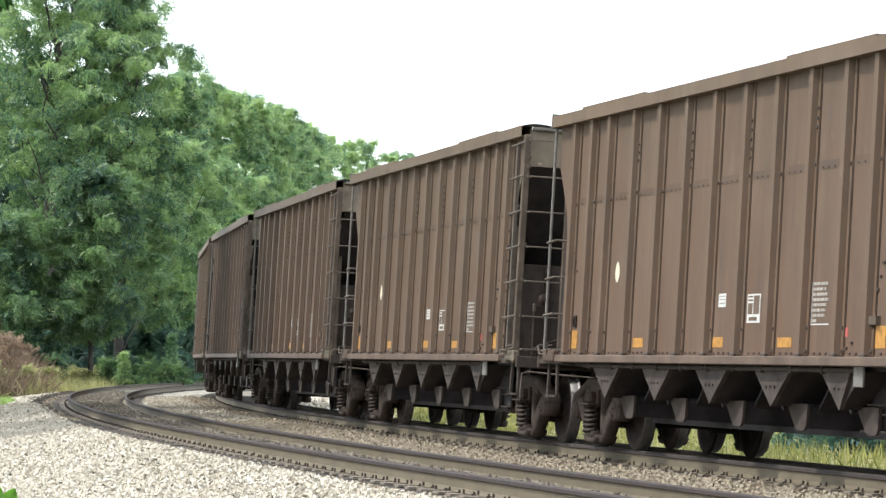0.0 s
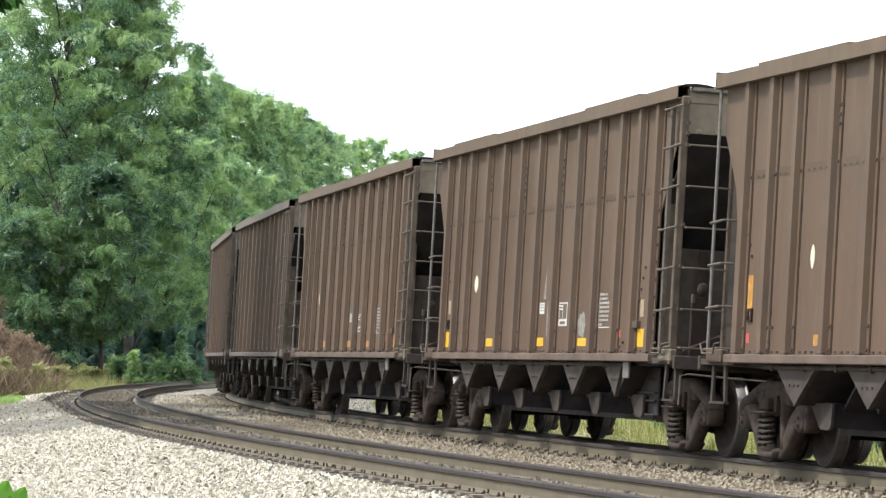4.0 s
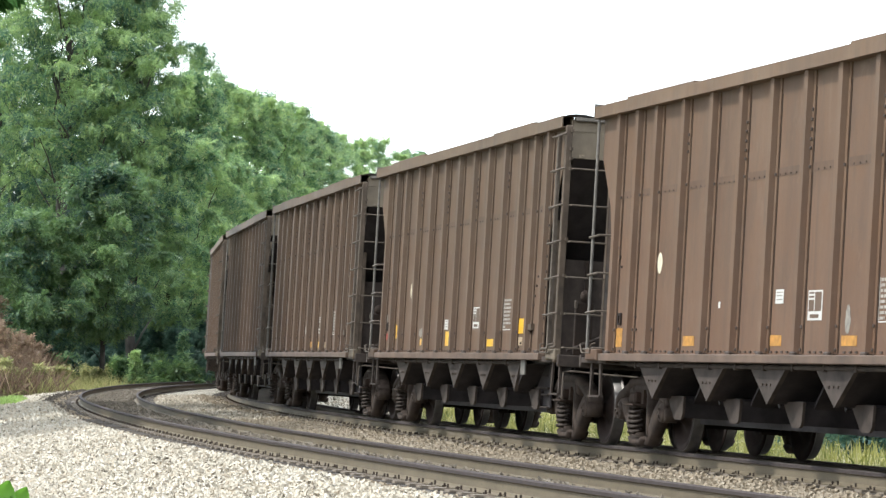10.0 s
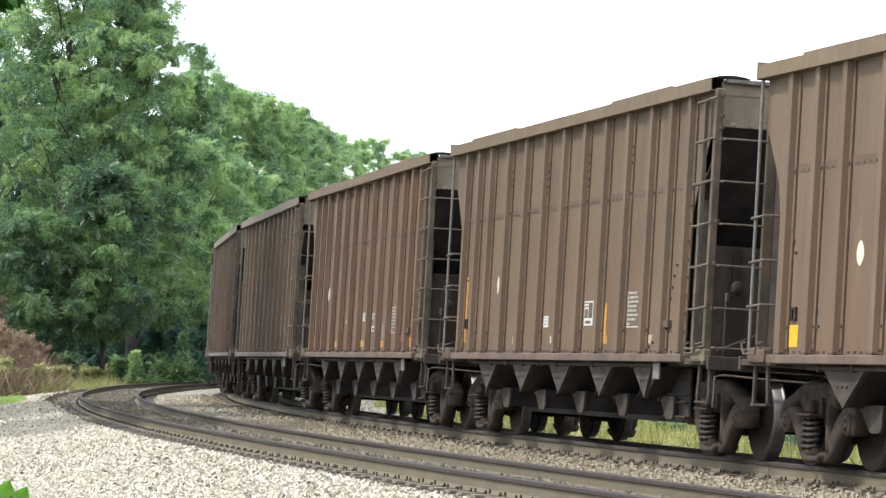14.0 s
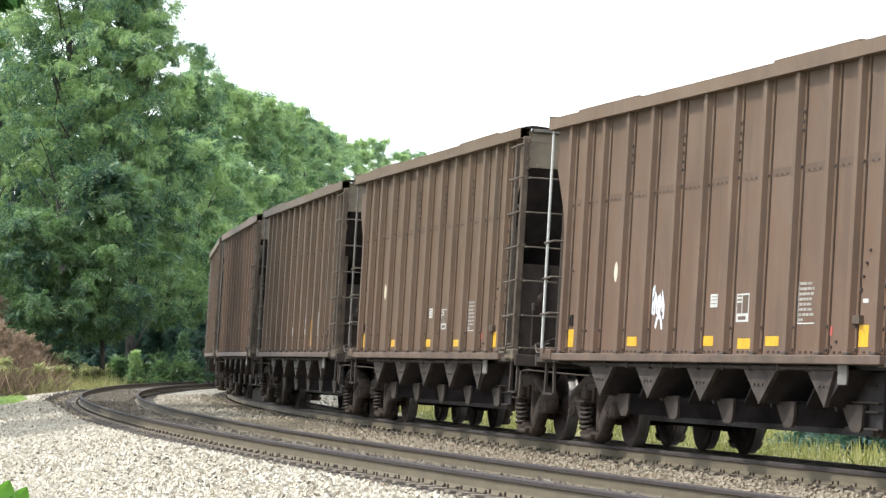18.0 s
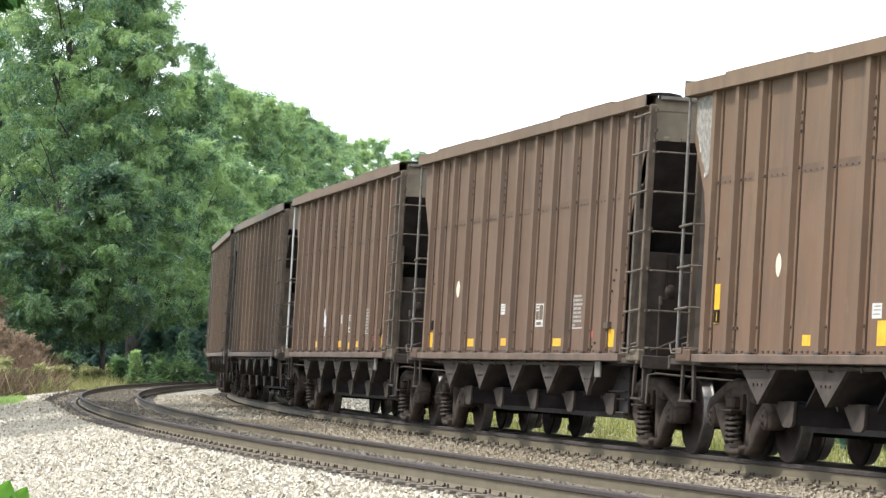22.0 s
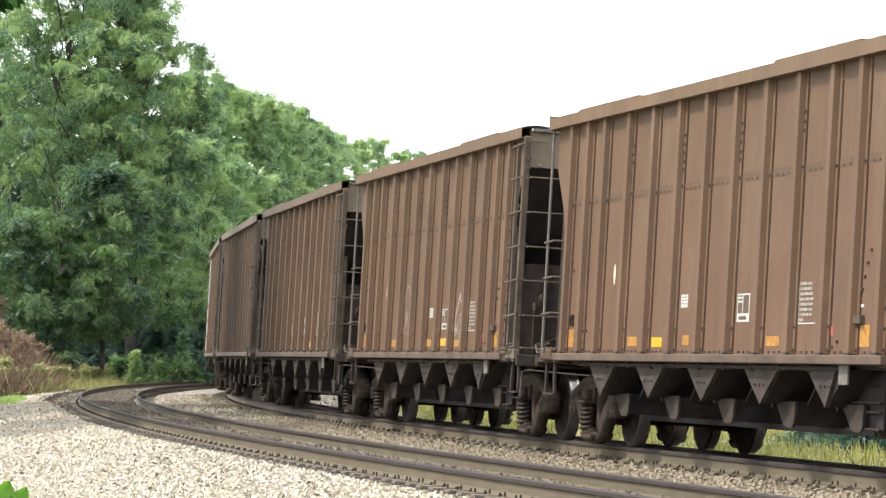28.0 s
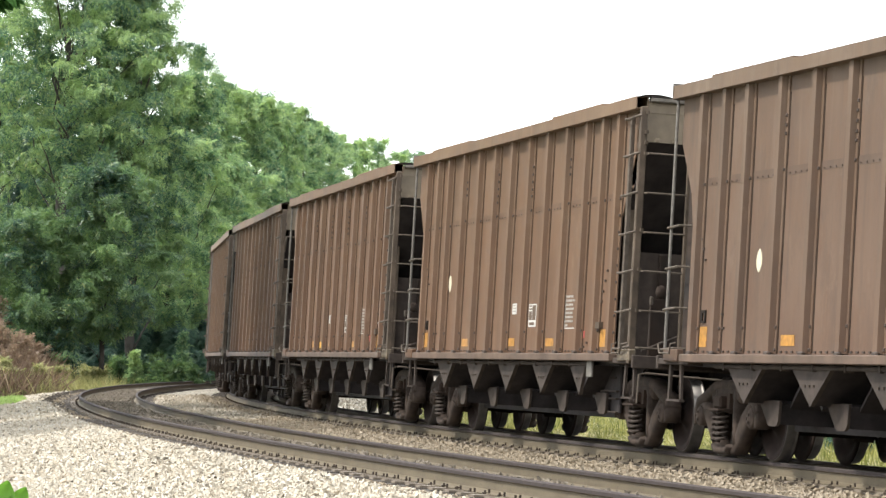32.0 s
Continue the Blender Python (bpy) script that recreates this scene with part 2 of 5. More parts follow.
STRAW = make_leaf("bleached_straw", (0.33, 0.28, 0.15), (0.48, 0.43, 0.25), (0.62, 0.57, 0.38), (0.34, 0.38, 0.14), 0.45)
TURF = make_leaf("fresh_verge_grass", (0.16, 0.24, 0.06), (0.25, 0.36, 0.1), (0.35, 0.45, 0.17), (0.45, 0.43, 0.25), 0.45)
DRY = make_leaf("dry_reddish_weeds", (0.1, 0.064, 0.048), (0.2, 0.135, 0.098), (0.34, 0.25, 0.175), (0.24, 0.25, 0.1), 0.4)
WEED = make_leaf("yellowing_weeds", (0.14, 0.165, 0.06), (0.31, 0.315, 0.125), (0.5, 0.46, 0.23), (0.55, 0.46, 0.28), 0.47)
DEEP = make_leaf("deep_green_leaf", (0.025, 0.07, 0.015), (0.04, 0.1, 0.022), (0.055, 0.13, 0.03), (0.06, 0.12, 0.03), 0.3)
BROAD = make_leaf("bright_broad_leaf", (0.08, 0.18, 0.02), (0.105, 0.23, 0.028), (0.13, 0.27, 0.035), (0.12, 0.25, 0.035), 0.4)


# ---- mesh helpers ----
def mesh_of(bm, name, mat, smooth=False):
    me = bpy.data.meshes.new(name)
    bm.to_mesh(me)
    bm.free()
    for m in mat if isinstance(mat, (list, tuple)) else [mat]:
        me.materials.append(m)
    if smooth:
        for f in me.polygons:
            f.use_smooth = True
    return me


def part(name, bm, material, parent, label="", smooth=False):
    """One mesh object under a thing or a part. bm: a bmesh, or a mesh that is shared."""
    me = bm if isinstance(bm, bpy.types.Mesh) else mesh_of(bm, name, material, smooth)
    ob = new(name, me)
    ob.parent = parent
    return tagged(ob, label)


def array_mesh(name, verts, faces, mat, flat=True):
    """A mesh from numpy arrays of vertices and of faces with one number of corners."""
    verts, faces = np.asarray(verts, np.float32), np.asarray(faces, np.int32)
    me = bpy.data.meshes.new(name)
    k = faces.shape[1]
    me.vertices.add(len(verts))
    me.vertices.foreach_set("co", verts.ravel())
    me.loops.add(faces.size)
    me.loops.foreach_set("vertex_index", faces.ravel())
    me.polygons.add(len(faces))
    me.polygons.foreach_set("loop_start", np.arange(0, faces.size, k, dtype=np.int32))
    me.update(calc_edges=True)
    me.validate()
    if flat:
        me.shade_flat()
    me.materials.append(mat)
    return me


def box(bm, x0, x1, y0, y1, z0, z1, bevel=0.0):
    r = bmesh.ops.create_cube(bm, size=1.0)
    for v in r["verts"]:
        v.co = Vector((x0 + (v.co.x + 0.5) * (x1 - x0), y0 + (v.co.y + 0.5) * (y1 - y0), z0 + (v.co.z + 0.5) * (z1 - z0)))
    if bevel:
        edges = list({e for v in r["verts"] for e in v.link_edges})
        bmesh.ops.bevel(bm, geom=edges, offset=bevel, segments=1, affect="EDGES")
    return bm


def prism(bm, pts, y0, y1):
    """A polygon in x and z, drawn out from y0 to y1."""
    a = [bm.verts.new((x, y0, z)) for x, z in pts]
    b = [bm.verts.new((x, y1, z)) for x, z in pts]
    n = len(pts)
    fs = [bm.faces.new(a), bm.faces.new(b[::-1])]
    fs += [bm.faces.new((a[i], b[i], b[(i + 1) % n], a[(i + 1) % n])[::-1]) for i in range(n)]
    bmesh.ops.recalc_face_normals(bm, faces=fs)
    return bm


def tube(bm, x0, x1, y0, y1, z0, z1, wall):
    """A square hollow section along x, open at both ends."""
    rings = []
    for x, t in ((x0, 0.0), (x0, wall), (x1, wall), (x1, 0.0)):
        rings.append([bm.verts.new((x, y, z)) for y, z in ((y0 + t, z0 + t), (y1 - t, z0 + t), (y1 - t, z1 - t), (y0 + t, z1 - t))])
    for a, b in zip(rings, rings[1:] + rings[:1]):
        for i in range(4):
            bm.faces.new((a[i], a[(i + 1) % 4], b[(i + 1) % 4], b[i]))
    bmesh.ops.recalc_face_normals(bm, faces=bm.faces)
    return bm


def rod(bm, points, r=0.012, seg=6):
    """A bent round bar through points."""
    pts = [Vector(p) for p in points]
    rings = []
    for i, p in enumerate(pts):
        t = (pts[min(i + 1, len(pts) - 1)] - pts[max(i - 1, 0)]).normalized()
        a = t.orthogonal().normalized() if abs(t.z) > 0.95 else t.cross(Vector((0, 0, 1))).normalized()
        b = t.cross(a)
        rings.append([bm.verts.new(p + r * (math.cos(k * math.tau / seg) * a + math.sin(k * math.tau / seg) * b)) for k in range(seg)])
    for u, v in zip(rings, rings[1:]):
        for k in range(seg):
            bm.faces.new((u[k], u[(k + 1) % seg], v[(k + 1) % seg], v[k]))
    bm.faces.new(rings[0][::-1])
    bm.faces.new(rings[-1])
    return bm


def lathe(bm, profile, seg=28, mats=None):
    """A profile of (y, radius) turned about the y axis."""
    rings = [[bm.verts.new((r * math.cos(k * math.tau / seg), y, r * math.sin(k * math.tau / seg))) for k in range(seg)] for y, r in profile]
    for i, (u, v) in enumerate(zip(rings, rings[1:])):
        for k in range(seg):
            f = bm.faces.new((u[k], u[(k + 1) % seg], v[(k + 1) % seg], v[k]))
            f.smooth = True
            f.material_index = mats[i] if mats else 0
    return bm


def empty(name, label, category, group="", kind=""):
    return tagged(new(name), label, category, group, kind)


def along(s, d, z=0.0, cant=0.0, line=FAR_LINE):
    """World place at s along a curve and d outwards, z above its banked plane."""
    a = np.asarray(s, float) / line[2]
    d, z = np.asarray(d, float), np.asarray(z, float)
    r = line[2] + d * math.cos(cant) - z * math.sin(cant)
    return np.stack(np.broadcast_arrays(line[0] - r * np.cos(a), line[1] + r * np.sin(a), d * math.sin(cant) + z * math.cos(cant)), -1)


# ---- ground ----
def bed_height(s, d):
    """The top of the ballast across the two tracks."""
    d = np.asarray(d, float)
    return np.interp(d, [-7.0, -4.0, -1.6, -1.3, 1.3, 1.5, 2.2, 2.9, 3.1, 5.7, 5.95, 6.3, 8.2, 11.0, 14.0], [-0.75, -0.6, -0.3, -0.28, -0.2, -0.16, -0.19, -0.2, -0.25, -0.225, -0.17, -0.22, -0.46, -0.56, -0.62])


def bed_edge(s):
    """How far out the pale stone reaches; it is widest by the camera."""
    return np.interp(s, [-150, -70, -45, -25, 0, 200], [11.0, 10.5, 9.2, 8.3, 8.0, 8.0])


def stone_edge(s):
    """Where the grass begins to cover the stone."""
    return np.interp(s, [-110, -60, -48, -43, -38, -32, -20], [10.0, 9.5, 8.0, 6.7, 6.6, 7.1, 7.2])


def make_ground_sheet():
    rings = [0, 4, 8, 12, 16, 20, 26, 34, 45, 60, 80, 110, 150, 220, 350, 600, 1000, 1800, 3000, 4500]
    seg = 96
    vs, fs = [(0, 60, -0.75)], []
    for r in rings[1:]:
        for k in range(seg):
            a = k * math.tau / seg
            x, y = r * math.cos(a), 60 + r * math.sin(a)
            vs.append((x, y, -0.75 + 0.06 * noise.noise((x * 0.05, y * 0.05, 0)) * (1 if r < 300 else 0)))
    me = bpy.data.meshes.new("ground")
    for k in range(seg):
        fs.append((0, 1 + k, 1 + (k + 1) % seg))
    for i in range(len(rings) - 2):
        for k in range(seg):
            a, b = 1 + i * seg + k, 1 + i * seg + (k + 1) % seg
            fs.append((a, a + seg, b + seg, b))
    me.from_pydata(vs, [], fs)
    me.materials.append(GROUND)
    tagged(new("ground", me), "grassy soil beside and beyond the tracks", "ground", kind="structure")


def make_bed_sheet():
    ss = np.arange(-170, 231, 1.0)
    ds = np.concatenate([np.arange(-7, -1, 0.75), np.arange(-1, 8, 0.25)])
    tail = np.linspace(0, 1, 9)
    rows = []
    for s in ss:
        e = float(bed_edge(s)) + 0.35 * noise.noise((s * 0.3, 0, 0))
        d = np.concatenate([ds, 8 + tail[1:] * (e - 8 + 0.6)])
        z = bed_height(s, d)
        z[-1] -= 0.3
        z[0] -= 0.3
        rows.append(along(np.full(len(d), s), d, z))
    v = np.array(rows)
    v[..., 2] += 0.012 * np.random.RandomState(4).randn(*v.shape[:2])
    n, m = v.shape[:2]
    i = np.arange(n - 1)[:, None] * m + np.arange(m - 1)[None]
    f = np.stack([i, i + 1, i + m + 1, i + m], -1).reshape(-1, 4)
    me = array_mesh("ballast_bed", v.reshape(-1, 3), f, BED, False)
    tagged(new("ballast_bed", me), "pale crushed-stone ballast bed under both tracks", "ballast", kind="structure")


def make_stones():
    """Loose stones on the bed, where they can be told apart."""
    rs = np.random.RandomState(7)
    wedge = np.array([(-1, -1, -1), (1, -0.8, -1), (0, 1.1, -1), (-1, -1, 1), (1, -0.8, 1), (0, 1.1, 1)], float)
    tris = np.array([(0, 2, 1), (3, 4, 5), (0, 1, 4), (0, 4, 3), (1, 2, 5), (1, 5, 4), (2, 0, 3), (2, 3, 5)])

    def heap(name, mat, label, areas, line=FAR_LINE, top=None):
        spots = []
        for s0, s1, d0, d1, per, size in areas:
            k = int((s1 - s0) * (d1 - d0) * per)
            s, d = rs.uniform(s0, s1, k), rs.uniform(d0, d1, k)
            spots.append(np.stack([s, d, np.full(k, size)], 1)[d < stone_edge(s) + 0.25 * rs.randn(k)])
        sp = np.concatenate(spots)
        k = len(sp)
        base = along(sp[:, 0], sp[:, 1], bed_height(sp[:, 0], sp[:, 1]) if top is None else top, line=line)
        size = (0.011 + 0.016 * rs.rand(k) ** 1.5) * sp[:, 2]
        q = rs.randn(k, 4)
        q /= np.linalg.norm(q, axis=1)[:, None]
        w, x, y, z = q.T
        rot = np.stack([1 - 2 * (y * y + z * z), 2 * (x * y - z * w), 2 * (x * z + y * w), 2 * (x * y + z * w), 1 - 2 * (x * x + z * z), 2 * (y * z - x * w), 2 * (x * z - y * w), 2 * (y * z + x * w), 1 - 2 * (x * x + y * y)], -1).reshape(k, 3, 3)
        pts = wedge[None] * (0.4 + 0.9 * rs.rand(k, 6, 3)) * np.array([1.6, 1.1, 0.7])[None, None] * size[:, None, None]
        pts = np.einsum("kij,kvj->kvi", rot, pts)
        v = base[:, None, :] + pts
        v[..., 2] += 0.25 * size[:, None] + rs.uniform(-0.6, 1.5, k)[:, None] * size[:, None]
        f = (np.arange(k)[:, None, None] * 6 + tris[None]).reshape(-1, 3)
        tagged(new(name, array_mesh(name, v.reshape(-1, 3), f, mat)), label, "gravel", kind="stuff")

    heap("ballast_stones", STONE, "loose pale limestone ballast stones beside the rails", ((-103, -66, 5.9, 9.9, 520, 0.84), (-66, -46, 5.62, 9.0, 230, 1.05), (-46, -20, 5.95, 9.0, 230, 1.05), (-85, -38, -3.8, -1.5, 60, 1.3), (-38, 35, -4.6, -1.5, 26, 2.2)))
    heap("track_stones", DIRTY_STONE, "brownish ballast stones between the two tracks", ((-64, -24, 1.7, 3.0, 220, 1.05),))
    heap("soiled_stones", SOILED_STONE, "soiled brown ballast stones between the two tracks", ((-108, -64, 1.75, 3.15, 700, 0.7),))
    heap("coal_dusted_stones", DIRT_SHADE_STONE, "stones close along the ties, browned by dirt and painted shade", ((-108, -64, 1.0, 1.9, 460, 0.84), (-64, -24, 1.0, 1.85, 200, 1.05), (-66, -20, 5.42, 5.72, 220, 1.0), (-103, -66, 5.75, 5.95, 380, 0.84)))
    heap("oily_stones", OILY_STONE, "oil-darkened stones round the ends of the ties", ((-58, -46, 5.4, 5.7, 220, 0.95), (-46, -14, 5.4, 6.15, 240, 0.95)))
    heap("fouled_stones", FOULED, "dirt-brown stones packed between the empty track's rails", ((-100, -10, -0.62, 0.62, 200, 1.0),), NEAR_LINE, NEAR_RISE - 0.182)


# ---- tracks ----
def sweep(name, profile, s0, s1, step, d0, z0, cant, line, mats, edge_mat=None):
    ss = np.arange(s0, s1 + step, step)
    v = np.stack([along(ss, d0 + p[0], z0 + p[1], cant, line) for p in profile], 1)
    n, m = v.shape[:2]
    i = np.arange(n - 1)[:, None] * m + np.arange(m)[None]
    j = np.arange(n - 1)[:, None] * m + (np.arange(m)[None] + 1) % m
    f = np.stack([i, j, j + m, i + m], -1).reshape(-1, 4)
    me = array_mesh(name, v.reshape(-1, 3), f, mats[0])
    for extra in mats[1:]:
        me.materials.append(extra)
    if edge_mat:
        me.polygons.foreach_set("material_index", np.tile(np.array(edge_mat, np.int32), n - 1))
    return me


RAIL_PROFILE = [(-0.076, -0.185), (0.076, -0.185), (0.076, -0.174), (0.03, -0.158), (0.011, -0.14), (0.009, -0.055), (0.035, -0.042), (0.037, -0.012), (0.026, 0.0), (-0.026, 0.0), (-0.037, -0.012), (-0.035, -0.042), (-0.009, -0.055), (-0.011, -0.14), (-0.03, -0.158), (-0.076, -0.174)]
RAIL_FACES = [0, 0, 0, 0, 0, 0, 1, 1, 1, 1, 1, 0, 0, 0, 0, 0]


def spikes_mesh(s_list, rails, line, cant, rise, name):
    """Spikes and rail anchors along the rails' feet, joined."""
    cube = np.array([(x, y, z) for x in (-1, 1) for y in (-1, 1) for z in (-1, 1)], float)
    quads = np.array([(0, 1, 3, 2), (4, 6, 7, 5), (0, 4, 5, 1), (2, 3, 7, 6), (0, 2, 6, 4), (1, 5, 7, 3)])
    rs = np.random.RandomState(11)
    vs = []
    for s in s_list:
        for r in rails:
            side = 1 if r > 0 else -1
            for ds, dd, hs, hd, hz, z in ((-0.05, 0.092, 0.006, 0.009, 0.02, -0.158), (0.06, 0.1, 0.006, 0.009, 0.017, -0.162), (0.16, 0.07, 0.008, 0.03, 0.01, -0.178)):
                j = rs.uniform(-0.02, 0.02)
                c = cube * (hs, hd, hz)
                vs.append(along(s + ds + j + c[:, 0], r + side * dd + c[:, 1], rise + z + rs.uniform(-0.006, 0.012) + c[:, 2], cant, line))
    v = np.concatenate(vs)
    f = (np.arange(len(vs))[:, None, None] * 8 + quads[None]).reshape(-1, 4)
    return array_mesh(name, v, f, SPIKE)


def block_mesh(name, hx, hy, hz, mat, bevel=0.008):
    bm = bmesh.new()
    box(bm, -hx, hx, -hy, hy, -hz, hz, bevel)
    return mesh_of(bm, name, mat)


def frame_at(s, d, z, cant, line, turn=0.0):
    """Pose on a curve: x along it, y outwards, z up, banked."""
    p = along(s, d, z, cant, line)
    a = float(s) / line[2]
    x = Vector((math.sin(a), math.cos(a), 0))
    out = Vector((-math.cos(a), math.sin(a), 0))
    y = out * math.cos(cant) + Vector((0, 0, math.sin(cant)))
    zz = x.cross(y)
    m = Matrix((x, y, zz)).transposed().to_4x4()
    m.translation = Vector(p)
    return m @ Matrix.Rotation(turn, 4, "Z")


def make_track(line, cant, rise, label):
    track = empty("railroad_track", label, "railway track", kind="structure")
    for side in (1, -1):
        me = sweep("rail", RAIL_PROFILE, -170, 230, 2.0, side * 0.7525, rise, cant, line, [RAIL, HEAD], RAIL_FACES)
        part("rail", me, None, track, "rust-brown steel rail with a worn head")
    me = sweep("fouled_stone", [(-0.66, -0.26), (0.66, -0.26), (0.6, -0.182), (0.0, -0.172), (-0.6, -0.182)], -170, 230, 1.0, 0.0, rise, cant, line, [FOULED])
    part("fouled_stone", me, None, track, "dirty brown stone packed between the rails")
    for side in (1, -1):
        me = sweep("oily_stone", [(-0.27, -0.27), (0.29, -0.27), (0.27, -0.222), (-0.27, -0.213)], -170, 230, 1.0, side * 1.07, rise, cant, line, [OILED])
        part("oily_stone", me, None, track, "oil-darkened stone round the tie ends")
    tie = block_mesh("tie", 0.115, 1.3, 0.09, TIE)
    plate = block_mesh("tie_plate", 0.1, 0.19, 0.011, PLATE, 0.0)
    rs = random.Random(3)
    near = [(-104 + 0.52 * i) for i in range(150)]
    for s in near:
        z = rise - 0.205 - 0.09 + rs.uniform(-0.01, 0.006)
        o = part("tie", tie, None, track)
        o.matrix_basis = frame_at(s, rs.uniform(-0.03, 0.03), z, cant, line, rs.uniform(-0.02, 0.02))
    for s in near:
        o = part("tie_plate", plate, None, track)
        o.matrix_basis = frame_at(s, 0.8 + rs.uniform(-0.02, 0.02), rise - 0.192, cant, line, rs.uniform(-0.03, 0.03))
    rest = [s for s in np.arange(-169.8, 229, 0.52) if s < -104.3 or s > -26.3]
    cube = np.array([(x, y, z) for x in (-1, 1) for y in (-1, 1) for z in (-1, 1)], float) * (0.115, 1.3, 0.09)
    quads = np.array([(0, 1, 3, 2), (4, 6, 7, 5), (0, 4, 5, 1), (2, 3, 7, 6), (0, 2, 6, 4), (1, 5, 7, 3)])
    v = np.concatenate([along(s + cube[:, 0], cube[:, 1], rise - 0.295 + cube[:, 2], cant, line) for s in rest])
    f = (np.arange(len(rest))[:, None, None] * 8 + quads[None]).reshape(-1, 4)
    tagged(part("far_ties", array_mesh("far_ties", v, f, TIE), None, track), kind="stuff")
    sm = spikes_mesh(near, [0.7525, -0.7525], line, cant, rise, "spikes")
    tagged(part("spikes", sm, None, track), kind="stuff")
    return track


# ---- coal hopper car: x forward, y to the left (towards the camera), z up from the rail ----
POSTS = [-5.72, -4.96, -4.13, -3.1, -2.06, -1.03, 0.03, 1.06, 2.1, 3.14, 4.2, 4.97, 5.75]
POCKETS = [-4.1, -2.05, 0.0, 2.05, 4.1]
SHEET = 1.455


def wheelset_mesh():
    bm = bmesh.new()
    for side in (1, -1):
        y = 0.7525 * side
        prof = [(y + 0.075 * side, 0.0), (y + 0.075 * side, 0.11), (y + 0.035 * side, 0.14), (y + 0.0 * side, 0.2), (y + 0.005 * side, 0.32), (y + 0.06 * side, 0.37), (y + 0.068 * side, 0.44), (y + 0.06 * side, 0.452), (y - 0.03 * side, 0.4575), (y - 0.045 * side, 0.468), (y - 0.055 * side, 0.482), (y - 0.068 * side, 0.48), (y - 0.072 * side, 0.43), (y - 0.068 * side, 0.37), (y - 0.03 * side, 0.32), (y - 0.035 * side, 0.2), (y - 0.09 * side, 0.14), (y - 0.1 * side, 0.09)]
        lathe(bm, prof, 32, [0, 0, 0, 0, 0, 0, 1, 1, 1, 1, 0, 0, 0, 0, 0, 0, 0])
    lathe(bm, [(-1.08, 0.0), (-1.08, 0.07), (-0.85, 0.08), (0.85, 0.08), (1.08, 0.07), (1.08, 0.0)], 14)
    bmesh.ops.recalc_face_normals(bm, faces=bm.faces)
    return mesh_of(bm, "wheelset", [WHEEL, TREAD])


def cast_bar(bm, points, wide, deep):
    """A rounded cast bar through points (x, z); wide is half its width across the truck, deep half its depth."""
    pts = [Vector((x, 0, z)) for x, z in points]
    rings = []
    for i, p in enumerate(pts):
        t = (pts[min(i + 1, len(pts) - 1)] - pts[max(i - 1, 0)]).normalized()
        up = Vector((-t.z, 0, t.x))
        d = deep[i] if isinstance(deep, (list, tuple)) else deep
        ring = []
        for k in range(10):
            a = (k + 0.5) * math.tau / 10
            c, q = math.cos(a), math.sin(a)
            c, q = math.copysign(abs(c) ** 0.6, c), math.copysign(abs(q) ** 0.6, q)
            ring.append(bm.verts.new(p + up * (q * d) + Vector((0, c * wide, 0))))
        rings.append(ring)
    for u, v in zip(rings, rings[1:]):
        for k in range(10):
            bm.faces.new((u[k], u[(k + 1) % 10], v[(k + 1) % 10], v[k]))
    bm.faces.new(rings[0])
    bm.faces.new(rings[-1])


def side_frame_mesh():
    """Cast side frame: arched top, curved legs down to a spring seat, bearing pedestals at the ends."""
    bm = bmesh.new()
    cast_bar(bm, [(-1.06, 0.5), (-0.98, 0.62), (-0.74, 0.69), (-0.45, 0.79), (-0.2, 0.82), (0.2, 0.82), (0.45, 0.79), (0.74, 0.69), (0.98, 0.62), (1.06, 0.5)], 0.105, [0.06, 0.075, 0.075, 0.07, 0.065, 0.065, 0.07, 0.075, 0.075, 0.06])
    for k in (1, -1):
        cast_bar(bm, [(k * 0.95, 0.62), (k * 0.74, 0.53), (k * 0.56, 0.39), (k * 0.42, 0.24), (k * 0.3, 0.12), (k * 0.14, 0.08)], 0.09, [0.05, 0.11, 0.135, 0.115, 0.075, 0.04])
        cast_bar(bm, [(k * 0.33, 0.8), (k * 0.31, 0.55), (k * 0.33, 0.3), (k * 0.36, 0.16)], 0.1, [0.06, 0.045, 0.05, 0.06])
        cast_bar(bm, [(k * 1.04, 0.6), (k * 1.06, 0.48), (k * 1.05, 0.36)], 0.1, 0.05)
    cast_bar(bm, [(-0.27, 0.14), (-0.18, 0.09), (0.18, 0.09), (0.27, 0.14)], 0.15, [0.03, 0.05, 0.05, 0.03])
    cast_bar(bm, [(-0.5, 0.68), (-0.3, 0.74), (0.3, 0.74), (0.5, 0.68)], 0.09, [0.08, 0.11, 0.11, 0.08])
    bmesh.ops.recalc_face_normals(bm, faces=bm.faces)
    return mesh_of(bm, "side_frame", CAST, True)


def bearing_mesh():
    bm = bmesh.new()
    lathe(bm, [(-0.12, 0.0), (-0.12, 0.115), (0.07, 0.115), (0.09, 0.09), (0.09, 0.065), (0.105, 0.06), (0.105, 0.0)], 16)
    for k in range(3):
        a = k * math.tau / 3
        x, z = 0.045 * math.cos(a), 0.045 * math.sin(a)
        box(bm, x - 0.014, x + 0.014, 0.1, 0.118, z - 0.014, z + 0.014)
    bmesh.ops.recalc_face_normals(bm, faces=bm.faces)
    return mesh_of(bm, "bearing_cap", CAST)


def spring_mesh():
    bm = bmesh.new()
    pts = [(0.06 * math.cos(a), 0.06 * math.sin(a), 0.19 + 0.33 * i / 72) for i, a in ((i, i * math.tau * 5.5 / 72) for i in range(73))]
    rod(bm, pts, 0.019, 6)
    return mesh_of(bm, "spring", DUSTY, True)


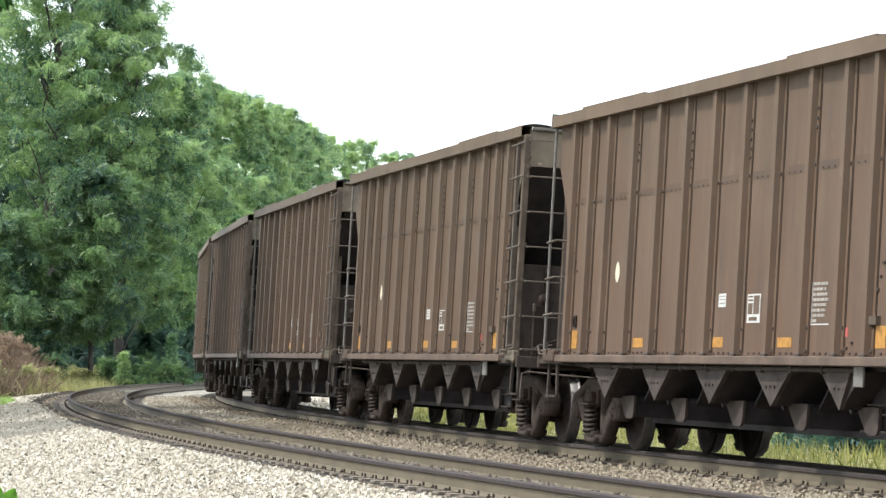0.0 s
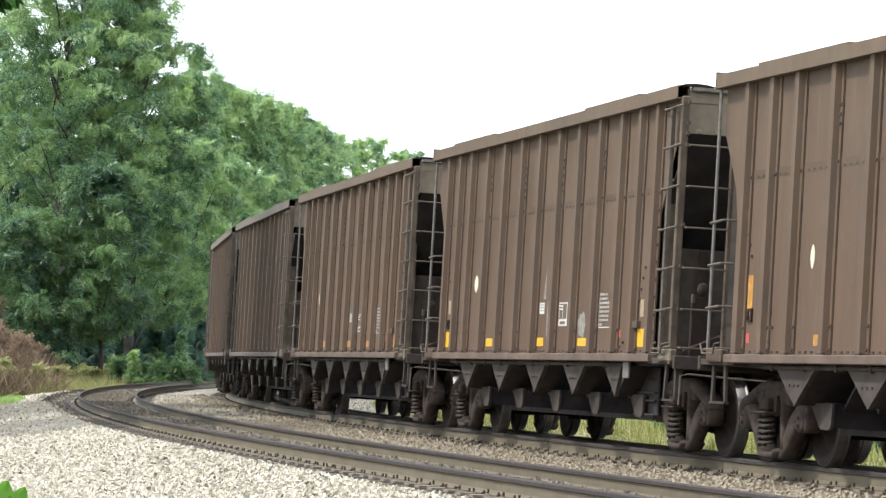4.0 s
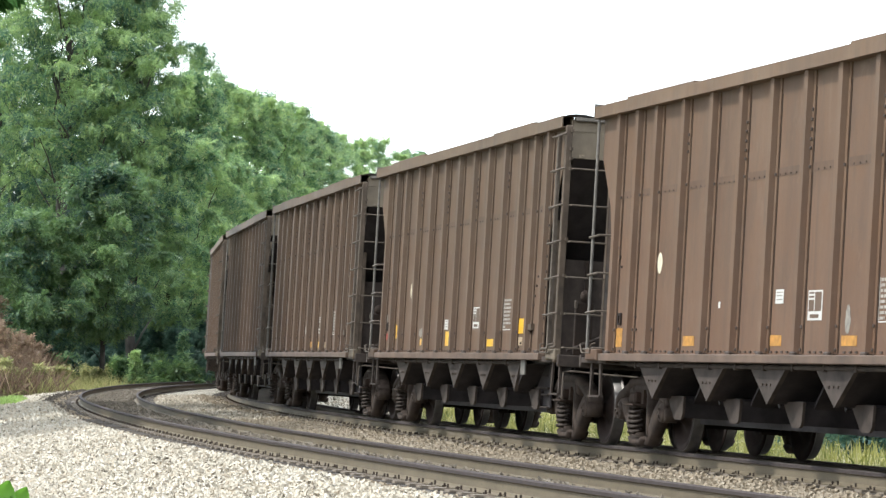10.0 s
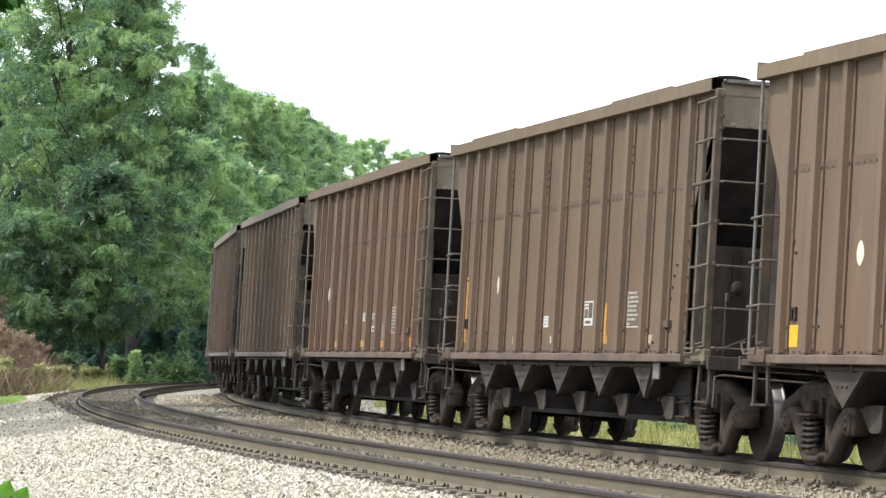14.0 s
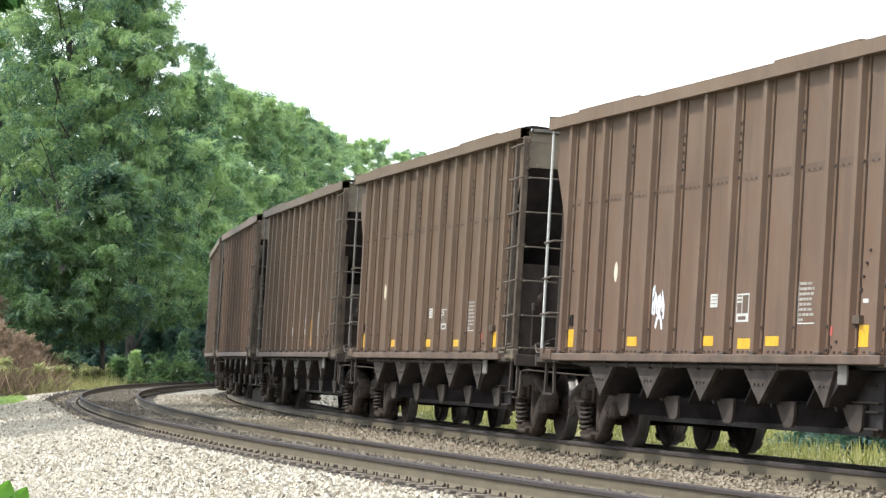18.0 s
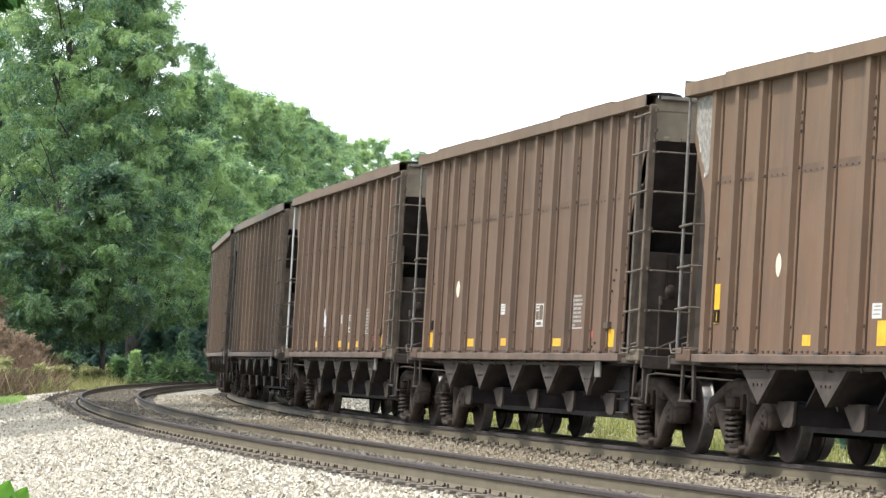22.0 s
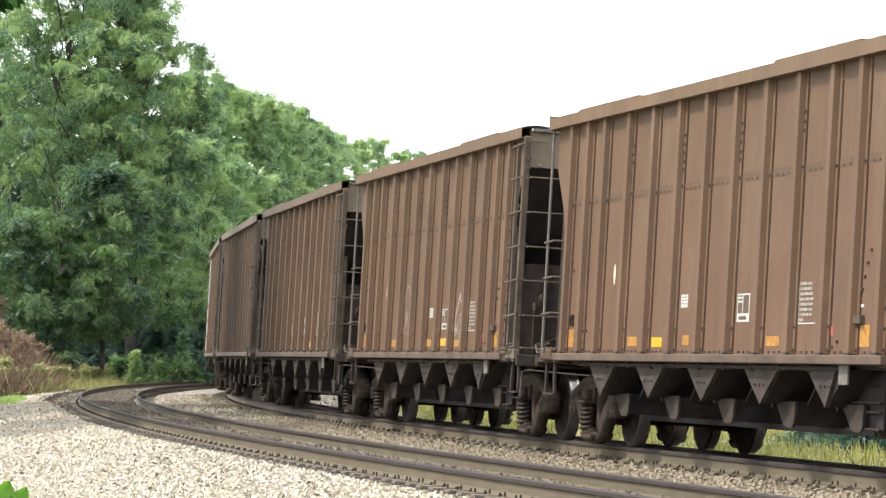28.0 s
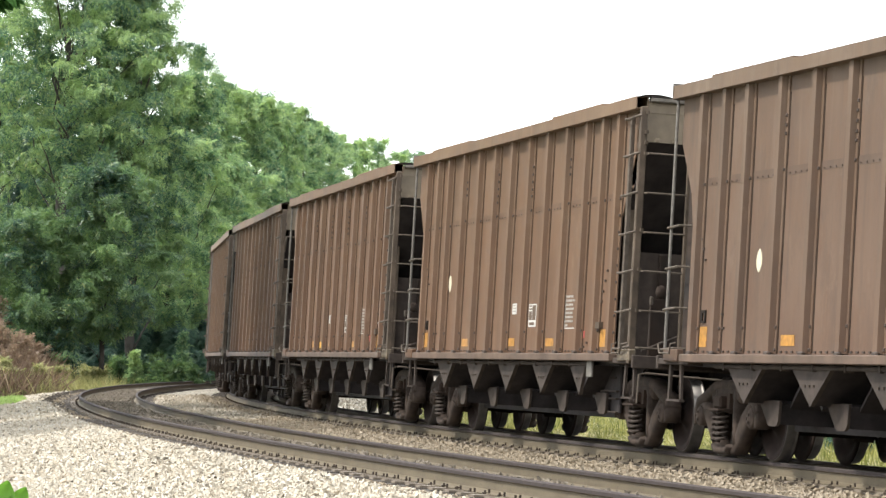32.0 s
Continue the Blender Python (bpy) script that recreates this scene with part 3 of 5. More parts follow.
def bolster_mesh():
    bm = bmesh.new()
    prism(bm, [(-0.22, 0.72), (0.22, 0.72), (0.22, 0.5), (-0.22, 0.5)], -1.12, 1.12)
    box(bm, -0.3, 0.3, -0.3, 0.3, 0.68, 0.78)
    for k in (1, -1):
        box(bm, k * 0.33 - 0.04, k * 0.33 + 0.04, -0.95, 0.95, 0.3, 0.42)
        y = sorted((k * 1.02, k * 1.235))
        box(bm, -0.13, 0.13, y[0], y[1] - 0.03 * (k > 0), 0.55, 0.69, 0.025)
        box(bm, -0.23, 0.23, y[0], y[1] + 0.02, 0.522, 0.548, 0.006)
        for y in (0.7, -0.7):
            box(bm, k * 0.38 - 0.05, k * 0.38 + 0.05, y - 0.12, y + 0.12, 0.26, 0.62)
    return mesh_of(bm, "truck", STEEL)


def hat_post_mesh():
    """One pressed side post, bevelled foot, with its flange line."""
    bm = bmesh.new()
    z0, z1 = 1.13, 3.993
    prof = [(-0.105, 0.0), (-0.105, 0.016), (-0.044, 0.016), (-0.03, 0.078), (0.085, 0.078), (0.1, 0.014), (0.13, 0.014), (0.13, 0.0)]
    a = [bm.verts.new((x, SHEET + y, z0)) for x, y in prof]
    b = [bm.verts.new((x, SHEET + y, z1)) for x, y in prof]
    n = len(prof)
    for i in range(n):
        bm.faces.new((a[i], a[(i + 1) % n], b[(i + 1) % n], b[i]))
    bm.faces.new(a)
    bm.faces.new(b)
    bmesh.ops.recalc_face_normals(bm, faces=bm.faces)
    return mesh_of(bm, "side_post", PAINT)


def seam_mesh():
    """The thin dark line beside a post's rear flange."""
    bm = bmesh.new()
    box(bm, -0.122, -0.106, SHEET, SHEET + 0.006, 1.14, 3.82)
    return mesh_of(bm, "weld_line", LINE_DARK)


def bolt_rows_mesh(heights):
    """Bolt heads down a post's rear flange, and the lug at its foot."""
    bm = bmesh.new()
    for z in heights:
        box(bm, -0.092, -0.056, SHEET + 0.014, SHEET + 0.034, z - 0.017, z + 0.017, 0.006)
    box(bm, -0.06, 0.06, SHEET + 0.05, SHEET + 0.1, 1.1, 1.15, 0.012)
    return mesh_of(bm, "bolts", BOLT)


def make_car():
    car = empty("hopper_car", "brown steel coal hopper car, ribbed sides, dusty and weathered", "freight car", "coal hopper cars of the train")
    half = CAR_LENGTH / 2
    # sides: full length above, cut back at the ends below
    edge = [(-half, 3.993), (half, 3.993), (half, 3.5), (6.42, 3.2), (6.2, 2.9), (6.1, 2.55), (6.1, 1.06), (-5.8, 1.06), (-5.8, 2.7), (-6.1, 3.18), (-6.33, 3.48), (-half, 3.56)]
    for k in (1, -1):
        bm = bmesh.new()
        prism(bm, edge, k * (SHEET - 0.012), k * SHEET)
        part("side_sheet", bm, PAINT, car, "brown steel side sheet with dust streaks")
        bm = bmesh.new()
        prism(bm, [(-half + 0.9, 2.96), (half - 0.9, 2.96), (half - 0.9, 3.05), (-half + 0.9, 3.05)], k * SHEET, k * (SHEET + 0.003))
        part("seam_strip", bm, PAINT, car)
        bm = bmesh.new()
        tube(bm, -half - 0.03, half + 0.03, *sorted((k * HALF_WIDTH, k * (HALF_WIDTH - 0.15))), 3.985, 4.13, 0.01)
        chord = part("top_chord", bm, PAINT, car)
        bm = bmesh.new()
        box(bm, half + 0.03, half + 0.042, *sorted((k * (HALF_WIDTH + 0.008), k * (HALF_WIDTH - 0.15))), 3.975, 4.165, 0.004)
        part("chord_end_plate", bm, PALE, chord)
        for x0, x1 in ((2.76, 5.4), (-4.92, -2.32)):
            bm = bmesh.new()
            box(bm, x0, x1, *sorted((k * (HALF_WIDTH - 0.03), k * (HALF_WIDTH - 0.14))), 4.13, 4.166, 0.006)
            part("chord_doubler", bm, PAINT, chord)
        bm = bmesh.new()
        y = sorted((k * 1.40, k * 1.572))
        box(bm, -half + 0.66, half - 0.66, y[0], y[1], 1.025, 1.115, 0.008)
        part("side_sill", bm, SILL_PAINT, car)
        bm = bmesh.new()
        y = sorted((k * 1.38, k * 1.47))
        rod(bm, [(-half + 1.9, k * 1.45, 0.99), (half - 1.6, k * 1.45, 0.99)], 0.024, 8)
        for x in np.arange(-4.6, 4.9, 0.93):
            box(bm, x - 0.025, x + 0.025, y[0], y[1] + 0.012, 0.95, 1.03, 0.006)
        part("hopper_rail", bm, DUSTY, car)
    post, post_line = hat_post_mesh(), seam_mesh()
    plain = bolt_rows_mesh([1.17, 1.4, 2.98])
    three = bolt_rows_mesh([1.17, 1.4, 3.02, 3.39, 3.48, 3.58])
    five = bolt_rows_mesh([1.17, 1.4, 3.01, 3.2, 3.29, 3.39, 3.49, 3.59])
    full_row = bolt_rows_mesh([1.17 + 0.2 * i for i in range(10)])
    rows_of = {0: full_row, 3: three, 5: five, 7: five, 9: three}
    for k in (1, -1):
        for i, x in enumerate(POSTS):
            for me, nm in ((post, "side_post"), (rows_of.get(i, plain), "bolts"), (post_line, "weld_line")):
                if k < 0 and nm != "side_post":
                    continue
                o = part(nm, me, None, car)
                if nm == "bolts":
                    tagged(o, kind="stuff")
                o.location = (x, 0, 0)
                if k < 0:
                    o.rotation_euler = (0, 0, math.pi)
                    o.location = (-x, 0, 0)
    # small rivets along the bottom and the seam of the near side
    for k in (1,):
        bm = bmesh.new()
        for x in np.arange(-5.75, 5.76, 0.17):
            if min(abs(x - p) for p in POSTS) > 0.15:
                box(bm, x - 0.03, x + 0.03, SHEET, SHEET + 0.012, 1.14, 1.158)
                box(bm, x - 0.01, x + 0.01, SHEET + 0.004, SHEET + 0.011, 2.972, 2.988)
        tagged(part("rivets", bm, BOLT, car), kind="stuff")
    # ends
    for k in (1, -1):
        e = k * half
        bm = bmesh.new()
        x = sorted((e - k * 0.03, e + k * 0.02))
        box(bm, x[0], x[1], -1.45, 1.45, 3.6, 4.085)
        box(bm, x[0] - 0.012, x[1] + 0.012, -1.43, 1.43, 3.945, 3.965)
        for y in np.arange(-1.3, 1.35, 0.2):
            box(bm, e + k * 0.02 - 0.02, e + k * 0.02 + 0.02, y - 0.03, y + 0.03, 3.6, 3.65, 0.008)
        panel = part("end_panel", bm, END_PAINT, car, "tan end panel, lightened to make up for missing light")
        bm = bmesh.new()
        x = sorted((e - k * 0.02, e + k * 0.1))
        box(bm, x[0], x[1], -1.42, 1.42, 4.07, 4.12, 0.01)
        part("end_flange", bm, FLANGE, panel, "grey end flange, lightened as if sky-lit")
        for side in (1, -1):
            bm = bmesh.new()
            rim = [(1.56 - 0.4 * i / 8, 4.128 + 0.028 * math.sin(math.pi * i / 8) ** 0.6) for i in range(9)]
            x = (e - k * 0.06, e + k * 0.1)
            lower = [[bm.verts.new((xx, side * y, 4.125)) for y, z in rim] for xx in x]
            upper = [[bm.verts.new((xx, side * y, z)) for y, z in rim] for xx in x]
            for i in range(8):
                bm.faces.new((upper[0][i], upper[0][i + 1], upper[1][i + 1], upper[1][i]))
                for u, l in zip(upper, lower):
                    bm.faces.new((u[i], u[i + 1], l[i + 1], l[i]))
                bm.faces.new((lower[0][i], lower[0][i + 1], lower[1][i + 1], lower[1][i]))
            bmesh.ops.recalc_face_normals(bm, faces=bm.faces)
            part("corner_cap", bm, STEEL, panel)
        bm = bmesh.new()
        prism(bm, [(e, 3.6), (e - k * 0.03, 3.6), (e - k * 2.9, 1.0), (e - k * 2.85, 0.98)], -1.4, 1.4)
        part("slope_sheet", bm, BLACK, car, "end slope sheet, blackened to hold the recess's shade")
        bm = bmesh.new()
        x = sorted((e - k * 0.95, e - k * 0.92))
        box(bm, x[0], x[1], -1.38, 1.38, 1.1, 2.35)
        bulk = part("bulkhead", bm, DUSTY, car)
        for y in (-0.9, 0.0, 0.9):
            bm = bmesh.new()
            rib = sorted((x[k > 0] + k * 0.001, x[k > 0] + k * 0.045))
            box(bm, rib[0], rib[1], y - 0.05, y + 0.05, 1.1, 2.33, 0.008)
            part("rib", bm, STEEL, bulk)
        bm = bmesh.new()
        x = sorted((e - k * 0.85, e + k * 0.3))
        box(bm, x[0], x[1], -1.52, 1.52, 1.0, 1.07, 0.008)
        x = sorted((e + k * 0.24, e + k * 0.31))
        box(bm, x[0], x[1], -1.53, 1.53, 0.95, 1.1, 0.008)
        part("end_sill", bm, DUSTY, car)
        bm = bmesh.new()
        x = sorted((e + k * 0.312, e + k * 0.33))
        box(bm, x[0], x[1], 0.35, 0.75, 0.96, 1.08)
        part("brake_step", bm, TAN, car, "scuffed tan brake step plate")
        for side in (1, -1):
            bm = bmesh.new()
            x = sorted((e + k * 0.12, e + k * 0.2))
            y = sorted((side * 1.475, side * 1.56))
            box(bm, x[0], x[1], y[0], y[1], 1.0, 4.0, 0.01)
            for z in (3.93, 3.7, 3.58, 3.45, 2.56, 2.1, 1.62):
                box(bm, e + k * 0.2, e + k * 0.2 + k * 0.045, side * 1.47, side * 1.505, z - 0.02, z + 0.02)
            bmesh.ops.recalc_face_normals(bm, faces=bm.faces)
            if side == -k:
                part("corner_post", bm, DULL_BROWN, car)
            else:
                bm.free()
            # stirrup step
            bm = bmesh.new()
            shift = 0.0 if side == -k else -0.3
            xa, xb = e + k * (0.22 + shift), e - k * (0.22 - shift)
            for xx, lean in ((xa, -0.02), (xb, 0.05)):
                prism(bm, [(xx - 0.04 + k * lean, 1.02), (xx + 0.04 + k * lean, 1.02), (xx + 0.028, 0.6), (xx - 0.028, 0.6)], side * 1.47 - 0.014, side * 1.47 + 0.014)
            box(bm, min(xa, xb) - 0.028, max(xa, xb) + 0.028, side * 1.47 - 0.03, side * 1.47 + 0.03, 0.59, 0.615)
            part("stirrup_step", bm, DUSTY, car)
            bm = bmesh.new()
            x = sorted((e + k * (0.24 + shift), e - k * (0.3 - shift * 0.85)))
            y = sorted((side * 1.48, side * 1.565))
            box(bm, x[0], x[1], y[0], y[1], 1.03, 1.17, 0.012)
            part("end_bracket", bm, PAINT if side > 0 and k > 0 else SCUFFED, car)
            bm = bmesh.new()
            g = shift * 0.4
            rod(bm, [(e - k * (0.36 - g), side * 1.56, 1.24), (e - k * (0.36 - g), side * 1.62, 1.22), (e - k * (0.34 - g), side * 1.62, 1.12), (e + k * (0.02 + g), side * 1.62, 1.12), (e + k * (0.1 + g), side * 1.62, 1.22), (e + k * (0.16 + g), side * 1.56, 1.24)], 0.011)
            part("grab_iron", bm, LADDER, car)
        # full ladders stand at the rear left and front right corners
        full = -k
        bm = bmesh.new()
        x = sorted((e - k * 0.34, e - k * 0.27))
        y = sorted((full * 1.5, full * 1.55))
        box(bm, x[0], x[1], y[0], y[1], 1.05, 3.9, 0.006)
        part("ladder_stile", bm, LADDER, car)
        for i, z in enumerate((1.17, 1.6, 2.06, 2.51, 2.97, 3.43, 3.87)):
            bm = bmesh.new()
            rod(bm, [(e - k * 0.33, full * 1.55, z), (e - k * 0.33, full * 1.61, z), (e - k * 0.05, full * 1.61, z), (e + k * 0.14, full * 1.6, z + 0.015), (e + k * 0.2, full * 1.55, z + 0.03)], 0.014)
            part("rung", bm, LADDER, car)
            if i == 6:
                continue
            bm = bmesh.new()
            zz = z + 0.02
            rod(bm, [(e + k * 0.2, full * 1.47, zz), (e + k * 0.28, full * 1.46, zz), (e + k * 0.28, full * 0.93, zz), (e + k * 0.2, full * 0.93, zz)], 0.013)
            part("rung", bm, LADDER, car)
        bm = bmesh.new()
        x = sorted((e + k * 0.22, e + k * 0.3))
        y = sorted((full * 0.88, full * 0.98))
        box(bm, x[0], x[1], y[0], y[1], 1.05, 4.03)
        part("ladder_stile", bm, DULL_BROWN, car)
        # short ladder at the other corner
        bm = bmesh.new()
        rod(bm, [(e - k * 0.01, -full * 1.53, 1.1), (e - k * 0.01, -full * 1.53, 3.97)], 0.019, 8)
        part("ladder_pole", bm, PALE, car, "thin pale ladder pole")
        for z in (1.17, 1.62, 2.08, 2.54):
            bm = bmesh.new()
            rod(bm, [(e + k * 0.06, -full * 1.55, z - 0.01), (e - k * 0.38, -full * 1.55, z + 0.01), (e - k * 0.42, -full * 1.42, z + 0.01)], 0.015)
            part("rung", bm, LADDER, car)
        bm = bmesh.new()
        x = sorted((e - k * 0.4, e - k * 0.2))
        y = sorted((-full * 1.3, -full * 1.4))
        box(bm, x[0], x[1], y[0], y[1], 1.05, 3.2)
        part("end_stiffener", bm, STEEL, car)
        bm = bmesh.new()
        x = sorted((e - k * 0.98, e - k * 0.82))
        y = sorted((full * 1.28, full * 1.4))
        box(bm, x[0], x[1], y[0], y[1], 1.05, 3.1, 0.01)
        part("end_stiffener", bm, DULL_BROWN, car)
    # brake valve and its levers on the rear platform
    e = -half
    bm = bmesh.new()
    bmesh.ops.create_uvsphere(bm, u_segments=18, v_segments=12, radius=0.08)
    bmesh.ops.scale(bm, verts=bm.verts, vec=(0.7, 0.85, 1.0))
    bmesh.ops.translate(bm, verts=bm.verts, vec=(e + 0.1, 1.12, 1.86))
    box(bm, e + 0.1, e + 0.16, 1.0, 1.24, 1.07, 1.78, 0.01)
    valve = part("brake_valve", bm, STEEL, car)
    bm = bmesh.new()
    box(bm, e - 0.02, e + 0.02, 1.24, 1.28, 1.7, 1.8, 0.01)
    part("valve_bracket", bm, LADDER, valve)
    bm = bmesh.new()
    rod(bm, [(e - 0.05, 1.36, 1.16), (e - 0.05, 0.9, 1.36), (e - 0.05, 0.5, 1.42)], 0.016)
    part("brake_lever", bm, DUSTY, car)
    # hopper pockets with their outlet gates
    for x in POCKETS:
        bm = bmesh.new()
        prism(bm, [(x - 0.6, 0.98), (x + 0.52, 0.98), (x + 0.04, 0.62), (x - 0.06, 0.62)], -1.42, 1.42)
        pocket = part("hopper_pocket", bm, BLACK, car, "hopper pocket, blackened to hold the underside's shade")
        for k in (1, -1):
            bm = bmesh.new()
            y = sorted((k * 1.422, k * 1.44))
            rear = 0.26 if x < -4 else 0.56
            prism(bm, [(x - rear, 0.985), (x + 0.56, 0.985), (x + 0.01, 0.635), (x - 0.05, 0.635)], y[0], y[1])
            part("pocket_plate", bm, DUSTED, pocket)
            bm = bmesh.new()
            y = sorted((k * 1.41, k * 1.46))
            prism(bm, [(x - rear - 0.09, 0.985), (x - rear - 0.05, 0.985), (x - 0.06, 0.61), (x - 0.1, 0.61)], y[0], y[1])
            part("pocket_flange", bm, DUSTED, pocket)
            bm = bmesh.new()
            y = sorted((k * 1.23, k * 1.2))
            prism(bm, [(x + 0.06, 0.65), (x - 0.58, 0.65), (x - 0.56, 0.45), (x - 0.53, 0.405), (x - 0.48, 0.385), (x - 0.29, 0.385), (x - 0.23, 0.405), (x - 0.18, 0.45)], y[0], y[1])
            part("outlet_gate", bm, DUSTY, pocket)
        bm = bmesh.new()
        prism(bm, [(x + 0.04, 0.645), (x - 0.3, 0.66), (x - 0.56, 0.63), (x - 0.53, 0.41), (x - 0.25, 0.41)], -1.19, 1.19)
        part("outlet_chute", bm, BLACK, pocket)
        bm = bmesh.new()
        for xx in (-0.13, 0.0, 0.13):
            box(bm, x + xx - 0.022, x + xx + 0.022, 1.44, 1.455, 0.8, 0.822)
        tagged(part("rivets", bm, SPIKE, pocket), kind="stuff")
    for x in (-3.07, -1.02, 1.02, 3.07):
        bm = bmesh.new()
        prism(bm, [(x - 0.5, 0.6), (x, 0.99), (x + 0.5, 0.6), (x + 0.48, 0.57), (x, 0.95), (x - 0.48, 0.57)], -1.1, 1.1)
        part("cross_ridge", bm, BLACK, car)
    bm = bmesh.new()
    box(bm, -half - 0.35, half + 0.35, -0.2, 0.2, 0.72, 1.0)
    box(bm, -4.9, 4.9, -0.75, 0.75, 0.345, 0.41)
    part("centre_sill", bm, BLACK, car)
    bm = bmesh.new()
    box(bm, -half + 0.9, half - 0.9, -1.36, 1.36, 0.985, 1.03)
    part("floor_plate", bm, BLACK, car)
    for k in (1, -1):
        bm = bmesh.new()
        prism(bm, [(k * 4.5, 0.98), (k * 5.6, 0.98), (k * 5.15, 0.55), (k * 4.75, 0.42), (k * 4.6, 0.42)], -1.0, 1.0)
        bmesh.ops.bevel(bm, geom=list(bm.edges), offset=0.03, segments=2, affect="EDGES")
        part("slope_shroud", bm, BLACK, car)
    bm = bmesh.new()
    box(bm, -5.05, -4.2, 1.12, 1.16, 0.41, 0.98, 0.01)
    skirt = part("slope_skirt", bm, BLACK, car)
    for z in (0.675, 0.585, 0.42):
        bm = bmesh.new()
        box(bm, -5.03, -4.1, 1.14, 1.2, z - 0.012, z + 0.012, 0.006)
        part("ledge", bm, DUSTY, skirt)
    for k in (1, -1):
        bm = bmesh.new()
        rod(bm, [(k * 4.55, 1.02, 0.84), (k * 4.6, 1.16, 0.84), (k * 4.85, 1.16, 0.84), (k * 4.9, 1.02, 0.82)], 0.014)
        part("brake_pipe", bm, STEEL, car)
        bm = bmesh.new()
        box(bm, -half + 1.78, -half + 2.03, 1.46, 1.49, 0.83, 1.03, 0.008)
        part("card_holder", bm, PALE, car) if k < 0 else bm.free()
        # coupler and hose
        bm = bmesh.new()
        box(bm, min(k * half, k * (half + 0.8)), max(k * half, k * (half + 0.8)), -0.09, 0.09, 0.78, 0.96, 0.02)
        box(bm, min(k * (half + 0.66), k * (half + 0.84)), max(k * (half + 0.66), k * (half + 0.84)), -0.16, 0.16, 0.72, 1.0, 0.03)
        part("coupler", bm, STEEL, car)
        bm = bmesh.new()
        rod(bm, [(k * (half + 0.2), 0.3, 0.75), (k * (half + 0.45), 0.34, 0.55), (k * (half + 0.85), 0.2, 0.42)], 0.025)
        part("air_hose", bm, SPIKE, car)
        bm = bmesh.new()
        e = k * half
        rod(bm, [(e + k * 0.5, -k * 0.2, 0.86), (e + k * 0.42, -k * 0.9, 0.88), (e + k * 0.35, -k * 1.36, 0.9), (e + k * 0.36, -k * 1.46, 0.88), (e + k * 0.37, -k * 1.47, 0.55)], 0.013)
        part("uncoupling_lever", bm, LADDER, car, "bent uncoupling rod with hanging handle")
    # load
    bm = bmesh.new()
    rows = []
    rs = random.Random(5)
    for i in range(41):
        x = -6.5 + 13.0 * i / 40
        rows.append([bm.verts.new((x, y, 3.8 + 0.16 * (1 - (abs(y) / 1.4) ** 2.2) + rs.uniform(-0.03, 0.03))) for y in np.linspace(-1.42, 1.42, 11)])
    for a, b in zip(rows, rows[1:]):
        for i in range(10):
            bm.faces.new((a[i], b[i], b[i + 1], a[i + 1])[::-1])
    bmesh.ops.recalc_face_normals(bm, faces=bm.faces)
    part("coal_load", bm, COAL, car, "heaped black coal")
    # trucks
    wheel, sf, spring, bolster, cap = wheelset_mesh(), side_frame_mesh(), spring_mesh(), bolster_mesh(), bearing_mesh()
    for k in (1, -1):
        truck = part("truck", bolster, None, car, "dark cast-steel truck with exposed coil springs")
        truck.location = (k * TRUCK_HALF, 0, 0)
        truck.rotation_euler = (0, 0, -k * TRUCK_HALF / FAR_LINE[2])
        for side in (1, -1):
            o = part("side_frame", sf, None, truck)
            o.location = (0, side * 1.0, 0)
            for x in (-0.89, 0.89):
                o = part("bearing_cap", cap, None, truck)
                o.location = (x, side * 1.02, 0.457)
                o.rotation_euler = (0, 0, 0 if side > 0 else math.pi)
            for x in (-0.07, 0.07):
                o = part("spring", spring, None, truck)
                o.location = (x, side * 1.14, 0)
        for x in (-0.89, 0.89):
            o = part("wheelset", wheel, None, truck, "rusty wheelset with bright worn treads")
            o.location = (x, 0, 0.457)
    return car


def build_train():
    first = make_car()
    cars = {-8: first}
    for k in range(-7, 13):
        cars[k] = copy_thing(first, Matrix())
    rs = random.Random(12)
    # later cars' tones are lighter and warmer, standing in for the sun coming out
    tones = {-4: (0.98, 0.92, 0.87), -3: (1.02, 0.93, 0.88), 0: (1.03, 0.96, 0.92), 1: (1.13, 0.97, 0.88), 2: (1.08, 1.02, 0.96), 6: (1.24, 1.09, 0.98), 7: (1.27, 1.09, 0.97), 8: (1.31, 1.1, 0.97), 9: (1.29, 1.1, 0.97)}
    for k, car in cars.items():
        v = rs.uniform(0.93, 1.07) * (0.95 if k < 2 else 1.1)
        tone = tones.get(k, (v * 1.03, v * rs.uniform(0.93, 0.97), v * rs.uniform(0.88, 0.95)))
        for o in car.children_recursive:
            # dim evenly darkens these parts' tone, dust evenly lightens chord and posts
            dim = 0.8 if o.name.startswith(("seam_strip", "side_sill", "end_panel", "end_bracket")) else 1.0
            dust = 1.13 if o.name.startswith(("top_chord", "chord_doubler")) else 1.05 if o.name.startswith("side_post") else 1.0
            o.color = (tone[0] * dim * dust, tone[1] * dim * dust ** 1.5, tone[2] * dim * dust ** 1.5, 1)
        for o in car.children:
            if k == 4 and o.name.startswith("ladder_pole"):
                o.material_slots[0].link = "OBJECT"
                o.material_slots[0].material = WHITE
        add_marks(k, car, rs)
    done = set()
    for car in cars.values():
        for o in car.children_recursive:
            if o.name.startswith("truck") or o.parent.name.startswith("truck"):
                continue
            o.location = Vector(o.location) * TO_SIZE
            if o.data.name not in done:
                done.add(o.data.name)
                o.data.transform(Matrix.Diagonal((*TO_SIZE, 1)))
    return cars


